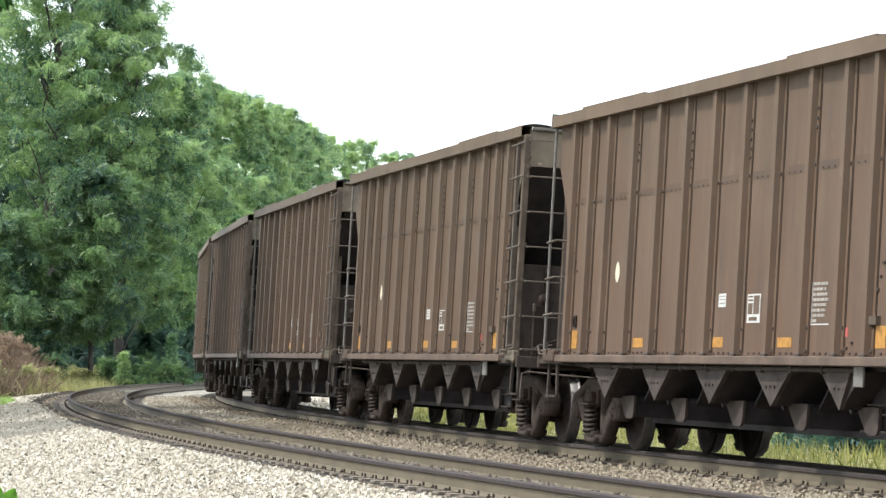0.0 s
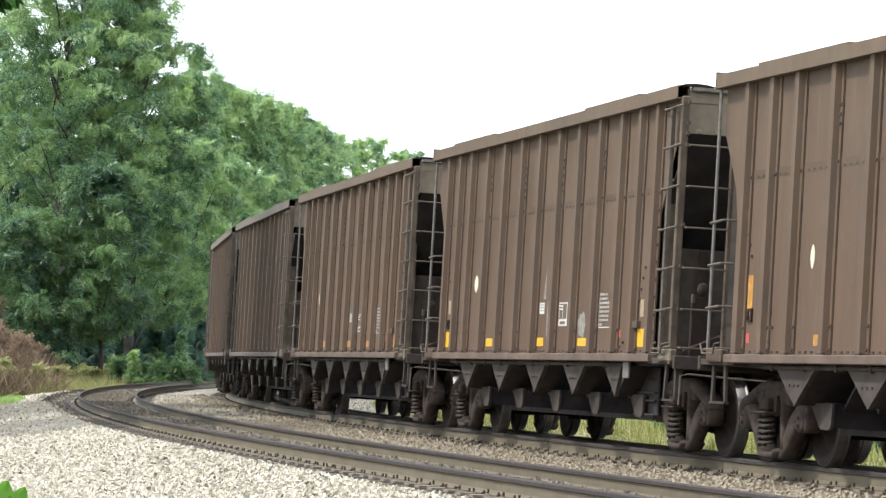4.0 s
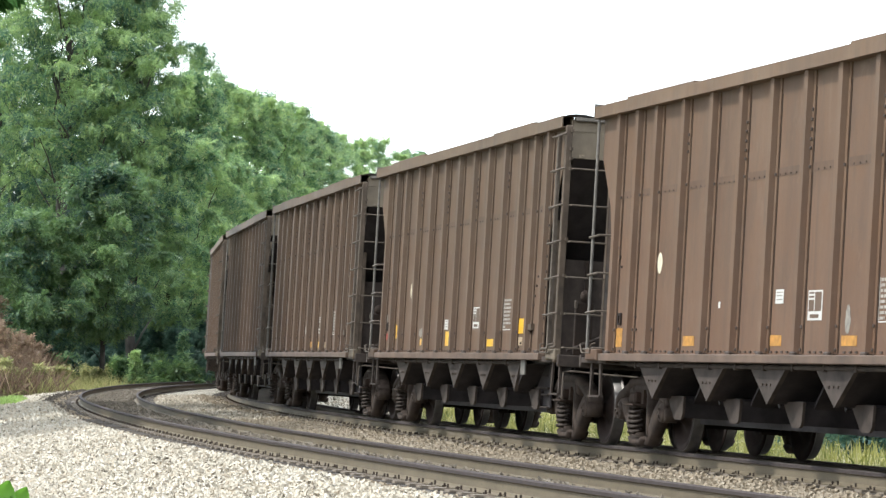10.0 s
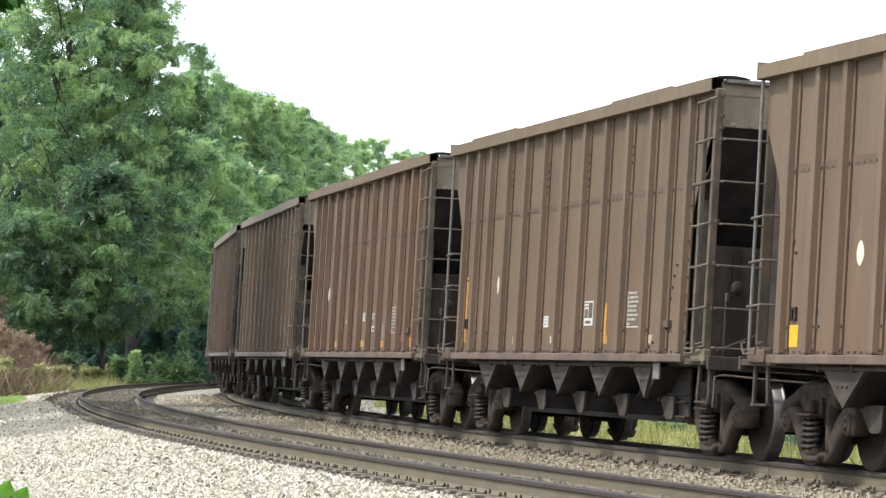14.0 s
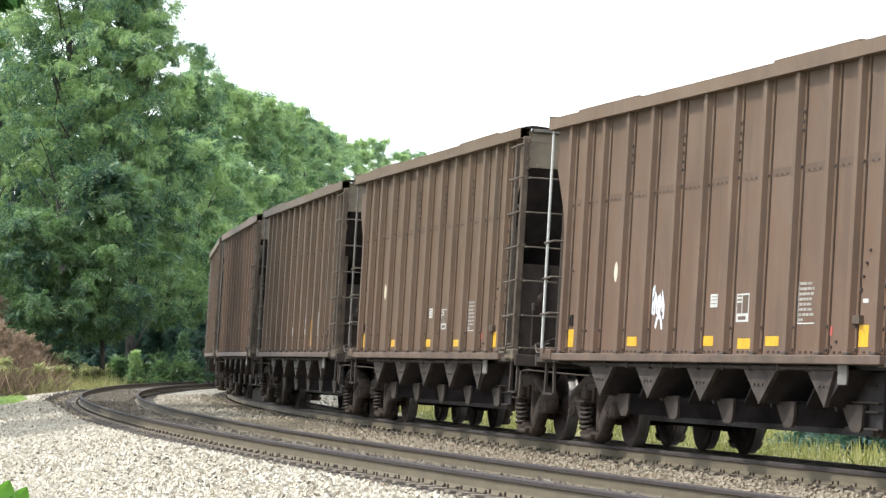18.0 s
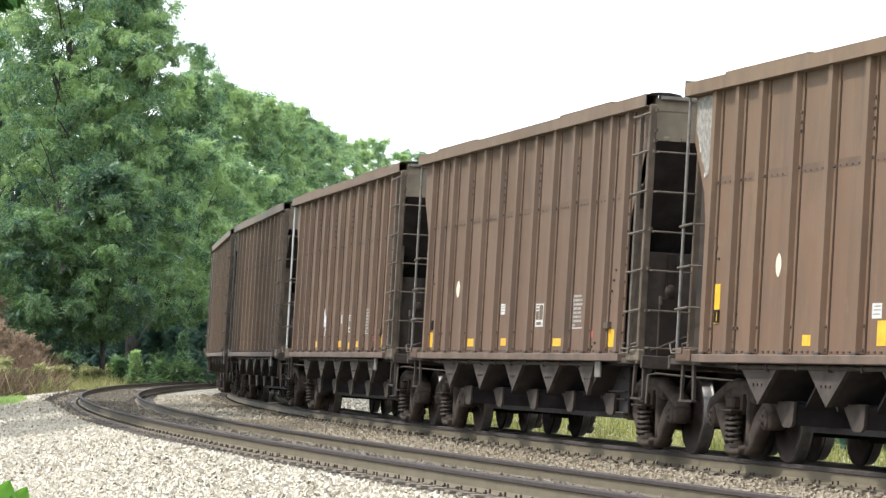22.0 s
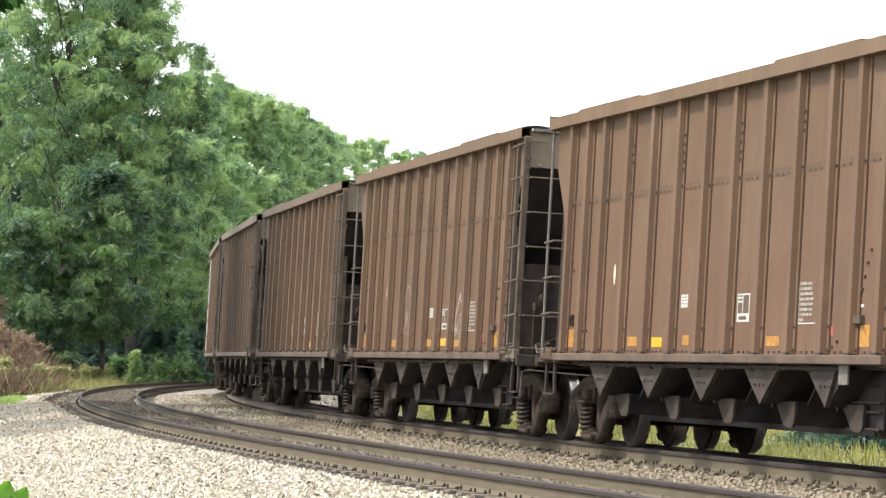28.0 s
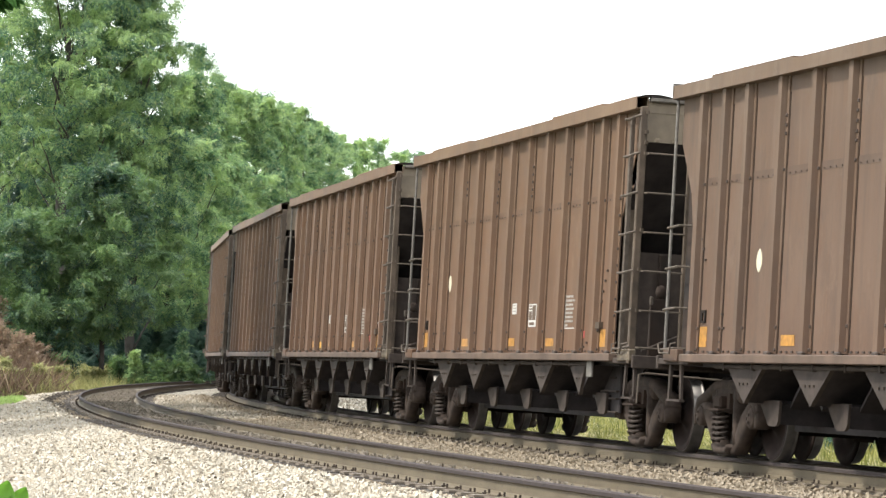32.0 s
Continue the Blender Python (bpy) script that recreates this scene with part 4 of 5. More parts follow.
def plate_mark(name, car, u0, u1, z0, z1, mat, label="", lift=0.004):
    """A thin mark on the near side; u from the car's front end."""
    bm = bmesh.new()
    x0, x1 = CAR_LENGTH / 2 - u1, CAR_LENGTH / 2 - u0
    box(bm, x0, x1, SHEET, SHEET + lift, z0, z1)
    return part(name, bm, mat, car, label)


STRIPES = {"A": (1.0, 1.27, 1.2, 1.42), "B": (3.71, 4.12, 1.21, 1.32), "C": (6.67, 7.09, 1.21, 1.32), "D": (8.9, 9.33, 1.21, 1.31), "E": (11.67, 12.0, 1.2, 1.41)}
# car: tape colour, stripes of the usual kind, odd marks (u0, u1, z0, z1, colour), corner of the square, spot (u, half width, z)
USUAL = ("amber", "ABCDE", (), (6.88, 1.64), (2.9, 0.09, 2.1))
MARKS = {
    -2: ("yellow", "ABCDE", ((8.9, 9.25, 1.32, 1.62, "faded"), (7.22, 7.27, 1.31, 1.77, "faded"), (1.12, 1.27, 1.68, 1.88, "tan"), (11.8, 11.95, 1.55, 1.75, "tan")), (6.81, 1.63), (2.89, 0.12, 2.09)),
    -1: ("amber", "", ((1.03, 1.19, 1.52, 1.95, "amber"), (1.04, 1.15, 1.24, 1.34, "red"), (3.1, 3.4, 1.21, 1.32, "amber"), (6.6, 6.95, 1.21, 1.32, "amber"), (7.9, 8.25, 1.2, 1.31, "yellow"), (8.75, 9.0, 1.2, 1.31, "tan"), (9.1, 9.35, 1.2, 1.31, "amber"), (11.6, 11.8, 1.2, 1.33, "tan"), (11.75, 11.9, 1.5, 1.78, "tan")), (5.85, 1.46), (2.95, 0.06, 2.1)),
    0: ("yellow", "D", ((1.87, 2.13, 1.34, 1.55, "yellow"), (3.95, 4.22, 1.23, 1.33, "yellow"), (5.92, 6.22, 1.22, 1.43, "yellow"), (3.82, 4.19, 1.36, 1.49, "faded"), (4.08, 4.21, 1.56, 1.7, "faded"), (1.05, 1.14, 1.32, 1.42, "red"), (1.02, 1.09, 1.59, 1.73, "faded"), (10.88, 11.2, 1.38, 1.58, "yellow"), (10.92, 11.16, 1.22, 1.33, "tan")), (5.82, 1.46), (3.03, 0.095, 2.08)),
    1: ("amber", "ABCDE", ((4.94, 5.0, 1.62, 1.69, "white"), (8.98, 9.12, 1.33, 1.6, "faded")), (6.85, 1.645), (2.66, 0.1, 2.16)),
    2: ("tan", "", ((1.02, 1.13, 1.26, 2.2, "amber"), (2.06, 2.11, 1.25, 1.35, "tan"), (8.85, 8.96, 1.345, 1.73, "amber"), (8.84, 9.04, 1.24, 1.34, "amber"), (10.81, 11.06, 1.24, 1.34, "tan"), (4.05, 4.1, 1.24, 1.34, "tan"), (6.17, 6.22, 1.25, 1.34, "white")), (5.77, 1.455), (3.02, 0.055, 2.05)),
    3: ("yellow", "ABCDE", (), (6.88, 1.64), (2.9, 0.1, 2.1)),
    4: ("yellow", "ABCDE", ((7.96, 8.4, 1.18, 1.29, "yellow"), (11.8, 11.95, 1.62, 1.66, "white")), (6.93, 1.63), (3.06, 0.075, 2.1)),
    5: ("yellow", "ABDE", ((5.87, 6.18, 1.22, 1.32, "yellow"),), (5.78, 1.645), (2.86, 0.12, 2.04)),
    6: ("yellow", "D", ((1.03, 1.21, 1.45, 1.88, "yellow"), (3.9, 4.14, 1.21, 1.32, "yellow"), (5.98, 6.22, 1.21, 1.45, "yellow"), (10.83, 11.12, 1.21, 1.33, "tan"), (12.15, 12.25, 1.45, 1.9, "yellow")), (5.82, 1.47), (3.06, 0.085, 2.04)),
    7: ("amber", "ABCDE", ((7.83, 8.26, 1.22, 1.33, "yellow"),), (6.87, 1.645), (3.03, 0.07, 2.09)),
    8: ("amber", "ABDE", ((4.71, 5.12, 1.2, 1.31, "yellow"), (5.93, 6.17, 1.22, 1.33, "amber"), (11.63, 11.8, 1.58, 1.61, "white")), (5.81, 1.64), (2.99, 0.045, 2.07)),
    9: ("amber", "ABCDE", (), (6.88, 1.64), (2.66, 0.1, 2.13))}


def stroke(name, car, points, mat, label, r=0.02):
    """A sprayed line on the near side through (u, z)."""
    bm = bmesh.new()
    rod(bm, [(CAR_LENGTH / 2 - u, SHEET + 0.001, z) for u, z in points], r, 4)
    for v in bm.verts:
        v.co.y = SHEET + max(0.0, v.co.y - SHEET) * 0.15
    return part(name, bm, mat, car, label)


def add_marks(k, car, rs):
    """Stencils, reflectors and scrawls, which differ from car to car."""
    tape, usual, odd, (uq, zq), (us, ws, zs) = MARKS.get(k, USUAL)
    mats = {"yellow": YELLOW, "amber": AMBER, "tan": TAN, "white": WHITE, "faded": FADED, "red": RED}
    h = CAR_LENGTH / 2
    panel = plate_mark("stencil_panel", car, 7.87, 8.29, 1.465, 1.765, WHITE, "white-outlined stencil panel")
    for u0, u1, z0, z1 in ((7.895, 8.045, 1.555, 1.67), (7.895, 8.045, 1.69, 1.71), (7.895, 8.045, 1.73, 1.748), (8.075, 8.265, 1.555, 1.748), (7.94, 8.2, 1.487, 1.525)):
        bm = bmesh.new()
        box(bm, h - u1, h - u0, SHEET + 0.004, SHEET + 0.006, z0, z1)
        part("panel_field", bm, PAINT, panel)
    square = plate_mark("stencil_square", car, uq, uq + 0.25, zq, zq + 0.145, WHITE, "small white stencil square")
    for z in (0.035, 0.075, 0.11):
        bm = bmesh.new()
        box(bm, h - uq - 0.22, h - uq - 0.04, SHEET + 0.004, SHEET + 0.006, zq + z, zq + z + 0.012)
        part("stencil_bar", bm, FADED, square)
    for i in range(8):
        w = rs.uniform(0.36, 0.46) if i < 7 else 0.14
        z = 1.85 - i * 0.052
        bm = bmesh.new()
        u = 9.92
        while u < 9.91 + w:
            b = min(rs.uniform(0.05, 0.13), 9.91 + w - u)
            box(bm, h - u - b, h - u, SHEET, SHEET + 0.004, z - 0.028, z)
            u += b + rs.uniform(0.012, 0.03)
        part("stencil_line", bm, STENCIL, car)
    plate_mark("stencil_line", car, 9.885, 9.897, 1.43, 1.86, STENCIL)
    plate_mark("stencil_line", car, 9.885, 10.4, 1.43, 1.442, WHITE)
    bm = bmesh.new()
    prism(bm, [(h - us + ws * math.cos(a) * abs(math.cos(a)) ** 0.6, zs + 0.125 * math.sin(a)) for a in (i * math.tau / 18 for i in range(18))], SHEET, SHEET + 0.004)
    part("white_spot", bm, CREAM, car, "white oval paint spot")
    for c in usual:
        plate_mark("reflector", car, *STRIPES[c], mats[tape])
    for u0, u1, z0, z1, c in odd:
        if c == "faded":
            bm = bmesh.new()
            um, zm = (u0 + u1) / 2, (z0 + z1) / 2
            prism(bm, [(h - um + (u1 - u0) * 0.55 * math.cos(a) * rs.uniform(0.75, 1.1), zm + (z1 - z0) * 0.55 * math.sin(a) * rs.uniform(0.8, 1.1)) for a in (i * math.tau / 22 for i in range(22))], SHEET, SHEET + 0.003)
            part("paint_patch", bm, FADED, car)
            continue
        plate_mark("paint_patch" if c in ("white", "red") else "reflector", car, u0, u1, z0, z1, mats[c])
    if k not in (-1, 0, 2, 6):
        plate_mark("red_tag", car, 10.83, 10.97, 1.31, 1.4, RED)
    # card box, small holder, loose bolts by the ends
    plate_mark("card_box", car, 11.62, 11.84, 1.42, 1.5, DULL_BROWN, lift=0.05)
    bm = bmesh.new()
    for u0, u1, z0, z1 in ((1.08, 1.11, 1.46, 1.6), (1.19, 1.22, 1.46, 1.6), (1.08, 1.22, 1.57, 1.6), (1.08, 1.22, 1.46, 1.48)):
        box(bm, h - u1, h - u0, SHEET, SHEET + 0.02, z0, z1)
    part("card_holder", bm, STEEL, car)
    for u, z in ((11.75, 1.75), (11.8, 1.87), (11.87, 2.0), (11.95, 2.12), (10.95, 1.2), (11.1, 1.25), (1.1, 2.15), (1.03, 2.27), (0.97, 2.38), (1.75, 1.25), (1.85, 1.4), (1.8, 1.55)):
        plate_mark("bolt", car, u - 0.022, u + 0.022, z - 0.013, z + 0.013, BOLT, lift=0.02)
    if k == -2:
        bm = bmesh.new()
        prism(bm, [(h - 6.98, 1.82), (h - 7.12, 1.82), (h - 7.1, 2.24)], SHEET, SHEET + 0.003)
        part("paint_patch", bm, FADED, car, "pale scuffed streak")
    if k == 6:
        bm = bmesh.new()
        prism(bm, [(h - u, z) for u, z in ((0.06, 3.6), (0.05, 3.95), (0.3, 3.97), (0.62, 3.96), (0.63, 3.6), (0.6, 3.35), (0.57, 3.1), (0.47, 3.06), (0.4, 3.2), (0.3, 3.26), (0.24, 3.4), (0.14, 3.52))], SHEET, SHEET + 0.003)
        part("paint_patch", bm, FADED, car, "pale paint smear on the upper corner")
        for line in (((0.14, 3.6), (0.17, 3.75), (0.26, 3.9), (0.3, 3.96)), ((0.3, 3.9), (0.28, 3.75), (0.34, 3.6), (0.29, 3.45), (0.33, 3.38)), ((0.38, 3.82), (0.5, 3.7), (0.48, 3.5), (0.42, 3.34), (0.36, 3.4)), ((0.56, 3.95), (0.6, 3.85)), ((0.58, 3.7), (0.56, 3.4), (0.53, 3.16)), ((0.42, 3.08), (0.46, 3.12), (0.52, 3.1)), ((0.18, 3.5), (0.24, 3.36))):
            stroke("scrawl", car, line, WHITE, "white streaks of paint", 0.02)
    if k == 4:
        stroke("scrawl", car, [(4.72, 1.88), (4.66, 1.75), (4.68, 1.6), (4.76, 1.58), (4.8, 1.72), (4.74, 1.9), (4.68, 1.85)], SPRAY, "white spray-paint scrawl", 0.03)
        stroke("scrawl", car, [(4.84, 1.74), (4.86, 1.6), (4.92, 1.58), (4.96, 1.7), (4.9, 1.77), (4.97, 1.8), (4.99, 1.55), (5.04, 1.76), (5.1, 1.6), (5.06, 1.84), (5.16, 1.66), (5.14, 1.52)], SPRAY, "white spray-paint scrawl", 0.03)
        stroke("scrawl", car, [(4.84, 1.42), (4.9, 1.53), (5.0, 1.56), (5.06, 1.5), (5.1, 1.4)], SPRAY, "white spray-paint scrawl", 0.03)
        stroke("scrawl", car, [(4.7, 1.66), (4.8, 1.82), (4.88, 1.68), (4.98, 1.66), (5.08, 1.7)], SPRAY, "white spray-paint scrawl", 0.026)
    if k == 7:
        loop = [(4.92 + 0.3 * math.sin(a) * (1 - 0.25 * math.cos(a)), 1.77 + 0.39 * math.cos(a)) for a in (i * math.tau / 20 for i in range(-9, 10))]
        stroke("scrawl", car, loop, FADED, "faint grey sprayed loop", 0.022)
        stroke("scrawl", car, [(4.84, 1.5), (4.86, 1.68), (4.82, 1.78), (4.9, 1.7), (4.92, 1.54), (4.98, 1.74), (5.0, 1.6)], FADED, "faint grey sprayed loop", 0.032)
        stroke("scrawl", car, [(8.85, 1.42), (8.9, 1.66), (9.05, 1.85), (9.15, 1.98), (9.2, 1.86), (9.35, 1.9), (9.36, 1.76), (9.2, 1.64), (9.3, 1.5), (9.24, 1.36), (9.32, 1.3)], WHITE, "white outlined graffiti", 0.014)
        stroke("scrawl", car, [(8.9, 1.36), (8.96, 1.5), (9.02, 1.42), (9.08, 1.58), (9.12, 1.38)], WHITE, "white outlined graffiti", 0.014)


def train_place(t):
    """How far the leading end of the reference car has come along the curve."""
    q = t / 16 - 1
    return -40.2096 + 91.9839 * q + 1.3163 * q ** 2 + 0.1587 * q ** 3 - 0.1653 * q ** 4


SLACK = {-3: -0.03, -2: -0.16, -1: 0.05, 0: -0.03, 1: 0.01, 2: -0.01, 3: 0.05, 4: 0.05, 5: -0.04, 6: 0.02, 7: -0.045, 8: 0.0, 9: -0.1, 10: 0.045}


def car_pose(k, t):
    mid = train_place(t) - k * CAR_PITCH - BODY_LENGTH / 2 + SLACK.get(k, 0.0)
    m = frame_at(mid, 0.0, 0.0, CANT_FAR, FAR_LINE)
    inward = FAR_LINE[2] - math.sqrt(FAR_LINE[2] ** 2 - TRUCK_HALF ** 2)
    a = mid / FAR_LINE[2]
    m.translation -= inward * Vector((-math.cos(a), math.sin(a), 0))
    return m


# ---- plants ----
def turns(rs, k, droop=0.0):
    """Random turns about z with a droop, as arrays of 3 x 3."""
    a = rs.uniform(0, math.tau, k)
    b = rs.normal(droop, 0.6, k)
    c = rs.normal(0, 0.85, k)
    ca, sa, cb, sb, cc, sc = np.cos(a), np.sin(a), np.cos(b), np.sin(b), np.cos(c), np.sin(c)
    o, i = np.zeros(k), np.ones(k)
    rz = np.stack([ca, -sa, o, sa, ca, o, o, o, i], -1).reshape(k, 3, 3)
    ry = np.stack([cb, o, sb, o, i, o, -sb, o, cb], -1).reshape(k, 3, 3)
    rx = np.stack([i, o, o, o, cc, -sc, o, sc, cc], -1).reshape(k, 3, 3)
    return rz @ ry @ rx


def spray(pairs, length, leaf, wide):
    """A compound leaf along +x: pairs of leaflets, each a bent pair of triangles."""
    vs, fs = [], []
    for i in range(pairs):
        x = length * (0.2 + 0.8 * i / max(1, pairs - 1))
        for side in (1, -1):
            n = len(vs)
            l = leaf * (1.0 - 0.35 * abs(i / max(1, pairs - 1) - 0.4))
            z = -0.25 * (x / length) ** 2 * length
            vs += [(x - wide / 2, side * 0.06 * l, z), (x + wide / 2, side * 0.1 * l, z), (x + 0.5 * l, side * l, z - 0.4 * l)]
            fs.append((n, n + 1, n + 2))
    return np.array(vs, float), np.array(fs)


def foliage(name, centres, radii, per, sp, mat, seed, squash=0.75, droop=0.35):
    """Leaf sprays on the outsides of many clumps."""
    rs = np.random.RandomState(seed)
    base, faces = sp
    c = np.repeat(np.asarray(centres, float), per, 0)
    r = np.repeat(np.asarray(radii, float), per, 0)
    k = len(c)
    n = rs.randn(k, 3)
    n /= np.linalg.norm(n, axis=1)[:, None]
    n[:, 2] = np.where(n[:, 2] < -0.2, -0.7 * n[:, 2], n[:, 2])
    depth = rs.uniform(0.45, 1.0, k) ** 0.6
    pos = c + n * (r * depth)[:, None] * np.array([1, 1, squash])
    m = turns(rs, k, droop)
    size = rs.uniform(0.7, 1.3, k)
    v = pos[:, None, :] + np.einsum("kij,vj->kvi", m, base) * size[:, None, None]
    f = (np.arange(k)[:, None, None] * len(base) + faces[None]).reshape(-1, faces.shape[1])
    return array_mesh(name, v.reshape(-1, 3), f, mat)


def limb(bm, a, b, r0, r1, seg=7, bend=0.0, rs=random):
    pts = []
    a, b = Vector(a), Vector(b)
    for i in range(5):
        t = i / 4
        w = math.sin(t * math.pi) * bend
        pts.append((a.lerp(b, t) + Vector((rs.uniform(-w, w), rs.uniform(-w, w), 0)), r0 + (r1 - r0) * t))
    rings = []
    for i, (p, r) in enumerate(pts):
        rings.append([bm.verts.new(p + Vector((r * math.cos(k * math.tau / seg), r * math.sin(k * math.tau / seg), 0))) for k in range(seg)])
    for u, v in zip(rings, rings[1:]):
        for k in range(seg):
            bm.faces.new((u[k], u[(k + 1) % seg], v[(k + 1) % seg], v[k]))
    bm.faces.new(rings[-1])


def make_tree(x, y, height, spread, mat, seed, clumps=60, per=45, low=0.15, leaf=0.26, label="broadleaf tree in full summer leaf", name="tree", lean=0.0, clump=1.0, droop=0.55, shoots=0):
    """Trunk, limbs and a crown of leaf clumps set about the limbs' ends; spread is the crown's half width."""
    rs = random.Random(seed)
    if name == "tree":
        clumps, clump, per = int(clumps * 1.35), clump * 0.86, int(per * 0.6)
    tree = empty(name, label, "tree" if name == "tree" else "shrub", "trees behind the curve" if name == "tree" else "shrubs along the track")
    base = -0.75
    tree.location = (x, y, base)
    bm = bmesh.new()
    tr = max(0.04, height * 0.014)
    top = (lean * height * 0.3, 0, height * 0.86)
    limb(bm, (0, 0, -0.1), top, tr, tr * 0.25, 9, tr * 1.5, rs)
    part("trunk", bm, BARK, tree, "", True)
    centres, radii = [], []
    for i in range(clumps):
        h = low + (1 - low) * ((i + rs.random()) / clumps)
        a = i * 2.399 + rs.uniform(-0.5, 0.5)
        q = (h - low) / (1 - low)
        prof = math.sin(math.pi * min(1, 0.12 + 0.83 * q) ** 0.85) ** 0.7
        rr = spread * prof * rs.uniform(0.0, 1.08) ** 0.7
        r = clump * (0.5 + 0.5 * rs.random()) * (1.1 - 0.4 * q)
        c = Vector((rr * math.cos(a) + lean * h * height * 0.3, rr * math.sin(a), h * height - 0.3 * r))
        centres.append(c)
        radii.append(r)
        if i % (9 if name == "tree" else 5) == 0:
            bm = bmesh.new()
            z0 = max(0.08, h - 0.2) * height
            limb(bm, (lean * z0 * 0.3, 0, z0), c, tr * 0.25, 0.015, 5, 0.4, rs)
            part("limb", bm, BARK, tree)
    for i in range(max(3, clumps // 9)):
        a, rr = rs.uniform(0, math.tau), spread * rs.uniform(0.1, 0.75)
        centres.append(Vector((rr * math.cos(a) + lean * height * 0.3, rr * math.sin(a), height * (1.0 - 0.12 * (rr / spread) ** 2 + rs.uniform(0.0, 0.045)))))
        radii.append(clump * rs.uniform(0.18, 0.4))
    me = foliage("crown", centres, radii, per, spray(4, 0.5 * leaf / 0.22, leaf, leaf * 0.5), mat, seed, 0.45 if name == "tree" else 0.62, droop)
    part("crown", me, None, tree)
    if shoots:
        tips = []
        for i in range(shoots):
            a, rr = rs.uniform(0, math.tau), spread * rs.uniform(0.0, 0.95)
            x, y = rr * math.cos(a) + lean * height * 0.3, rr * math.sin(a)
            z, tall, bow = height * (1.0 - 0.13 * (rr / spread) ** 2) - 0.15, rs.uniform(0.35, 0.95), rs.uniform(-0.3, 0.3)
            tips += [(x + bow * (j / 6) ** 2 * tall, y, z + tall * j / 6) for j in range(7)]
        me = foliage("crown_tip", tips, [0.05] * len(tips), 3, spray(2, 0.2, 0.15, 0.06), mat, seed + 300, 1.0, -0.4)
        tagged(part("crown_tip", me, None, tree), kind="stuff")
    return tree


def blades(name, spots, height, mat, seed, per=9, lean=0.5, width=0.012, loose=0.06):
    """Tufts of grass blades at spots (x, y, z)."""
    rs = np.random.RandomState(seed)
    c = np.repeat(np.asarray(spots, float), per, 0)
    k = len(c)
    c[:, :2] += rs.normal(0, loose, (k, 2))
    h = height * rs.uniform(0.45, 1.15, k)
    a = rs.uniform(0, math.tau, k)
    b = np.abs(rs.normal(0, lean, k))
    d = np.stack([np.cos(a) * np.sin(b), np.sin(a) * np.sin(b), np.cos(b)], -1) * h[:, None]
    side = np.stack([-np.sin(a), np.cos(a), np.zeros(k)], -1) * width
    mid = c + d * 0.55 + np.array([0, 0, 0.06]) * h[:, None]
    v = np.stack([c - side, c + side, mid + side * 0.8, c + d, mid - side * 0.8], 1)
    f = (np.arange(k)[:, None] * 5 + np.arange(5)[None])
    return array_mesh(name, v.reshape(-1, 3), f, mat)


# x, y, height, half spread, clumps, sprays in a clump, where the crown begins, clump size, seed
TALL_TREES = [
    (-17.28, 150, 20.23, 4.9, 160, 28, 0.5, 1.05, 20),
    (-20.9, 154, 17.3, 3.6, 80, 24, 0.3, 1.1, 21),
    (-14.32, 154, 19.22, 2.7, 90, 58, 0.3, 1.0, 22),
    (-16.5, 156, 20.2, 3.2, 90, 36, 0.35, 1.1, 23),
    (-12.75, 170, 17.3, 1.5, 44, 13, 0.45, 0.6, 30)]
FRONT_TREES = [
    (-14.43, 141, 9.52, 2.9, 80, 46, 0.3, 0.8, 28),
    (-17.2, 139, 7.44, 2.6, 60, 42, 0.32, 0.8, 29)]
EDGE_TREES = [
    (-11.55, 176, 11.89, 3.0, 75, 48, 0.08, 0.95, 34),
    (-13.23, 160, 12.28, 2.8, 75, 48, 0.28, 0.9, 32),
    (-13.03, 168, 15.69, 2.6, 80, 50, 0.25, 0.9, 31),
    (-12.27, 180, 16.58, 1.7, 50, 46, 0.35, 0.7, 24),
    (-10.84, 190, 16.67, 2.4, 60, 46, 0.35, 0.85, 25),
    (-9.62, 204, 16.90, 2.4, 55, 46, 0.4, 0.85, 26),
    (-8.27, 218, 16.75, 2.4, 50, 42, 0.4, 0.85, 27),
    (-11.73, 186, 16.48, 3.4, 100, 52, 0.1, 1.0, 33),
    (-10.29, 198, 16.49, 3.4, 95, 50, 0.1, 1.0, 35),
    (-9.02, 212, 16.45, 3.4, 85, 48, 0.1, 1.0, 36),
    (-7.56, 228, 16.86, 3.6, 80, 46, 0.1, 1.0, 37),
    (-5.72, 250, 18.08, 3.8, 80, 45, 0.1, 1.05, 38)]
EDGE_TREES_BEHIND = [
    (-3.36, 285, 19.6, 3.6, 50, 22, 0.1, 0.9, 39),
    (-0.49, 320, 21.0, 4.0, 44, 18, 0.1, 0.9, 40)]
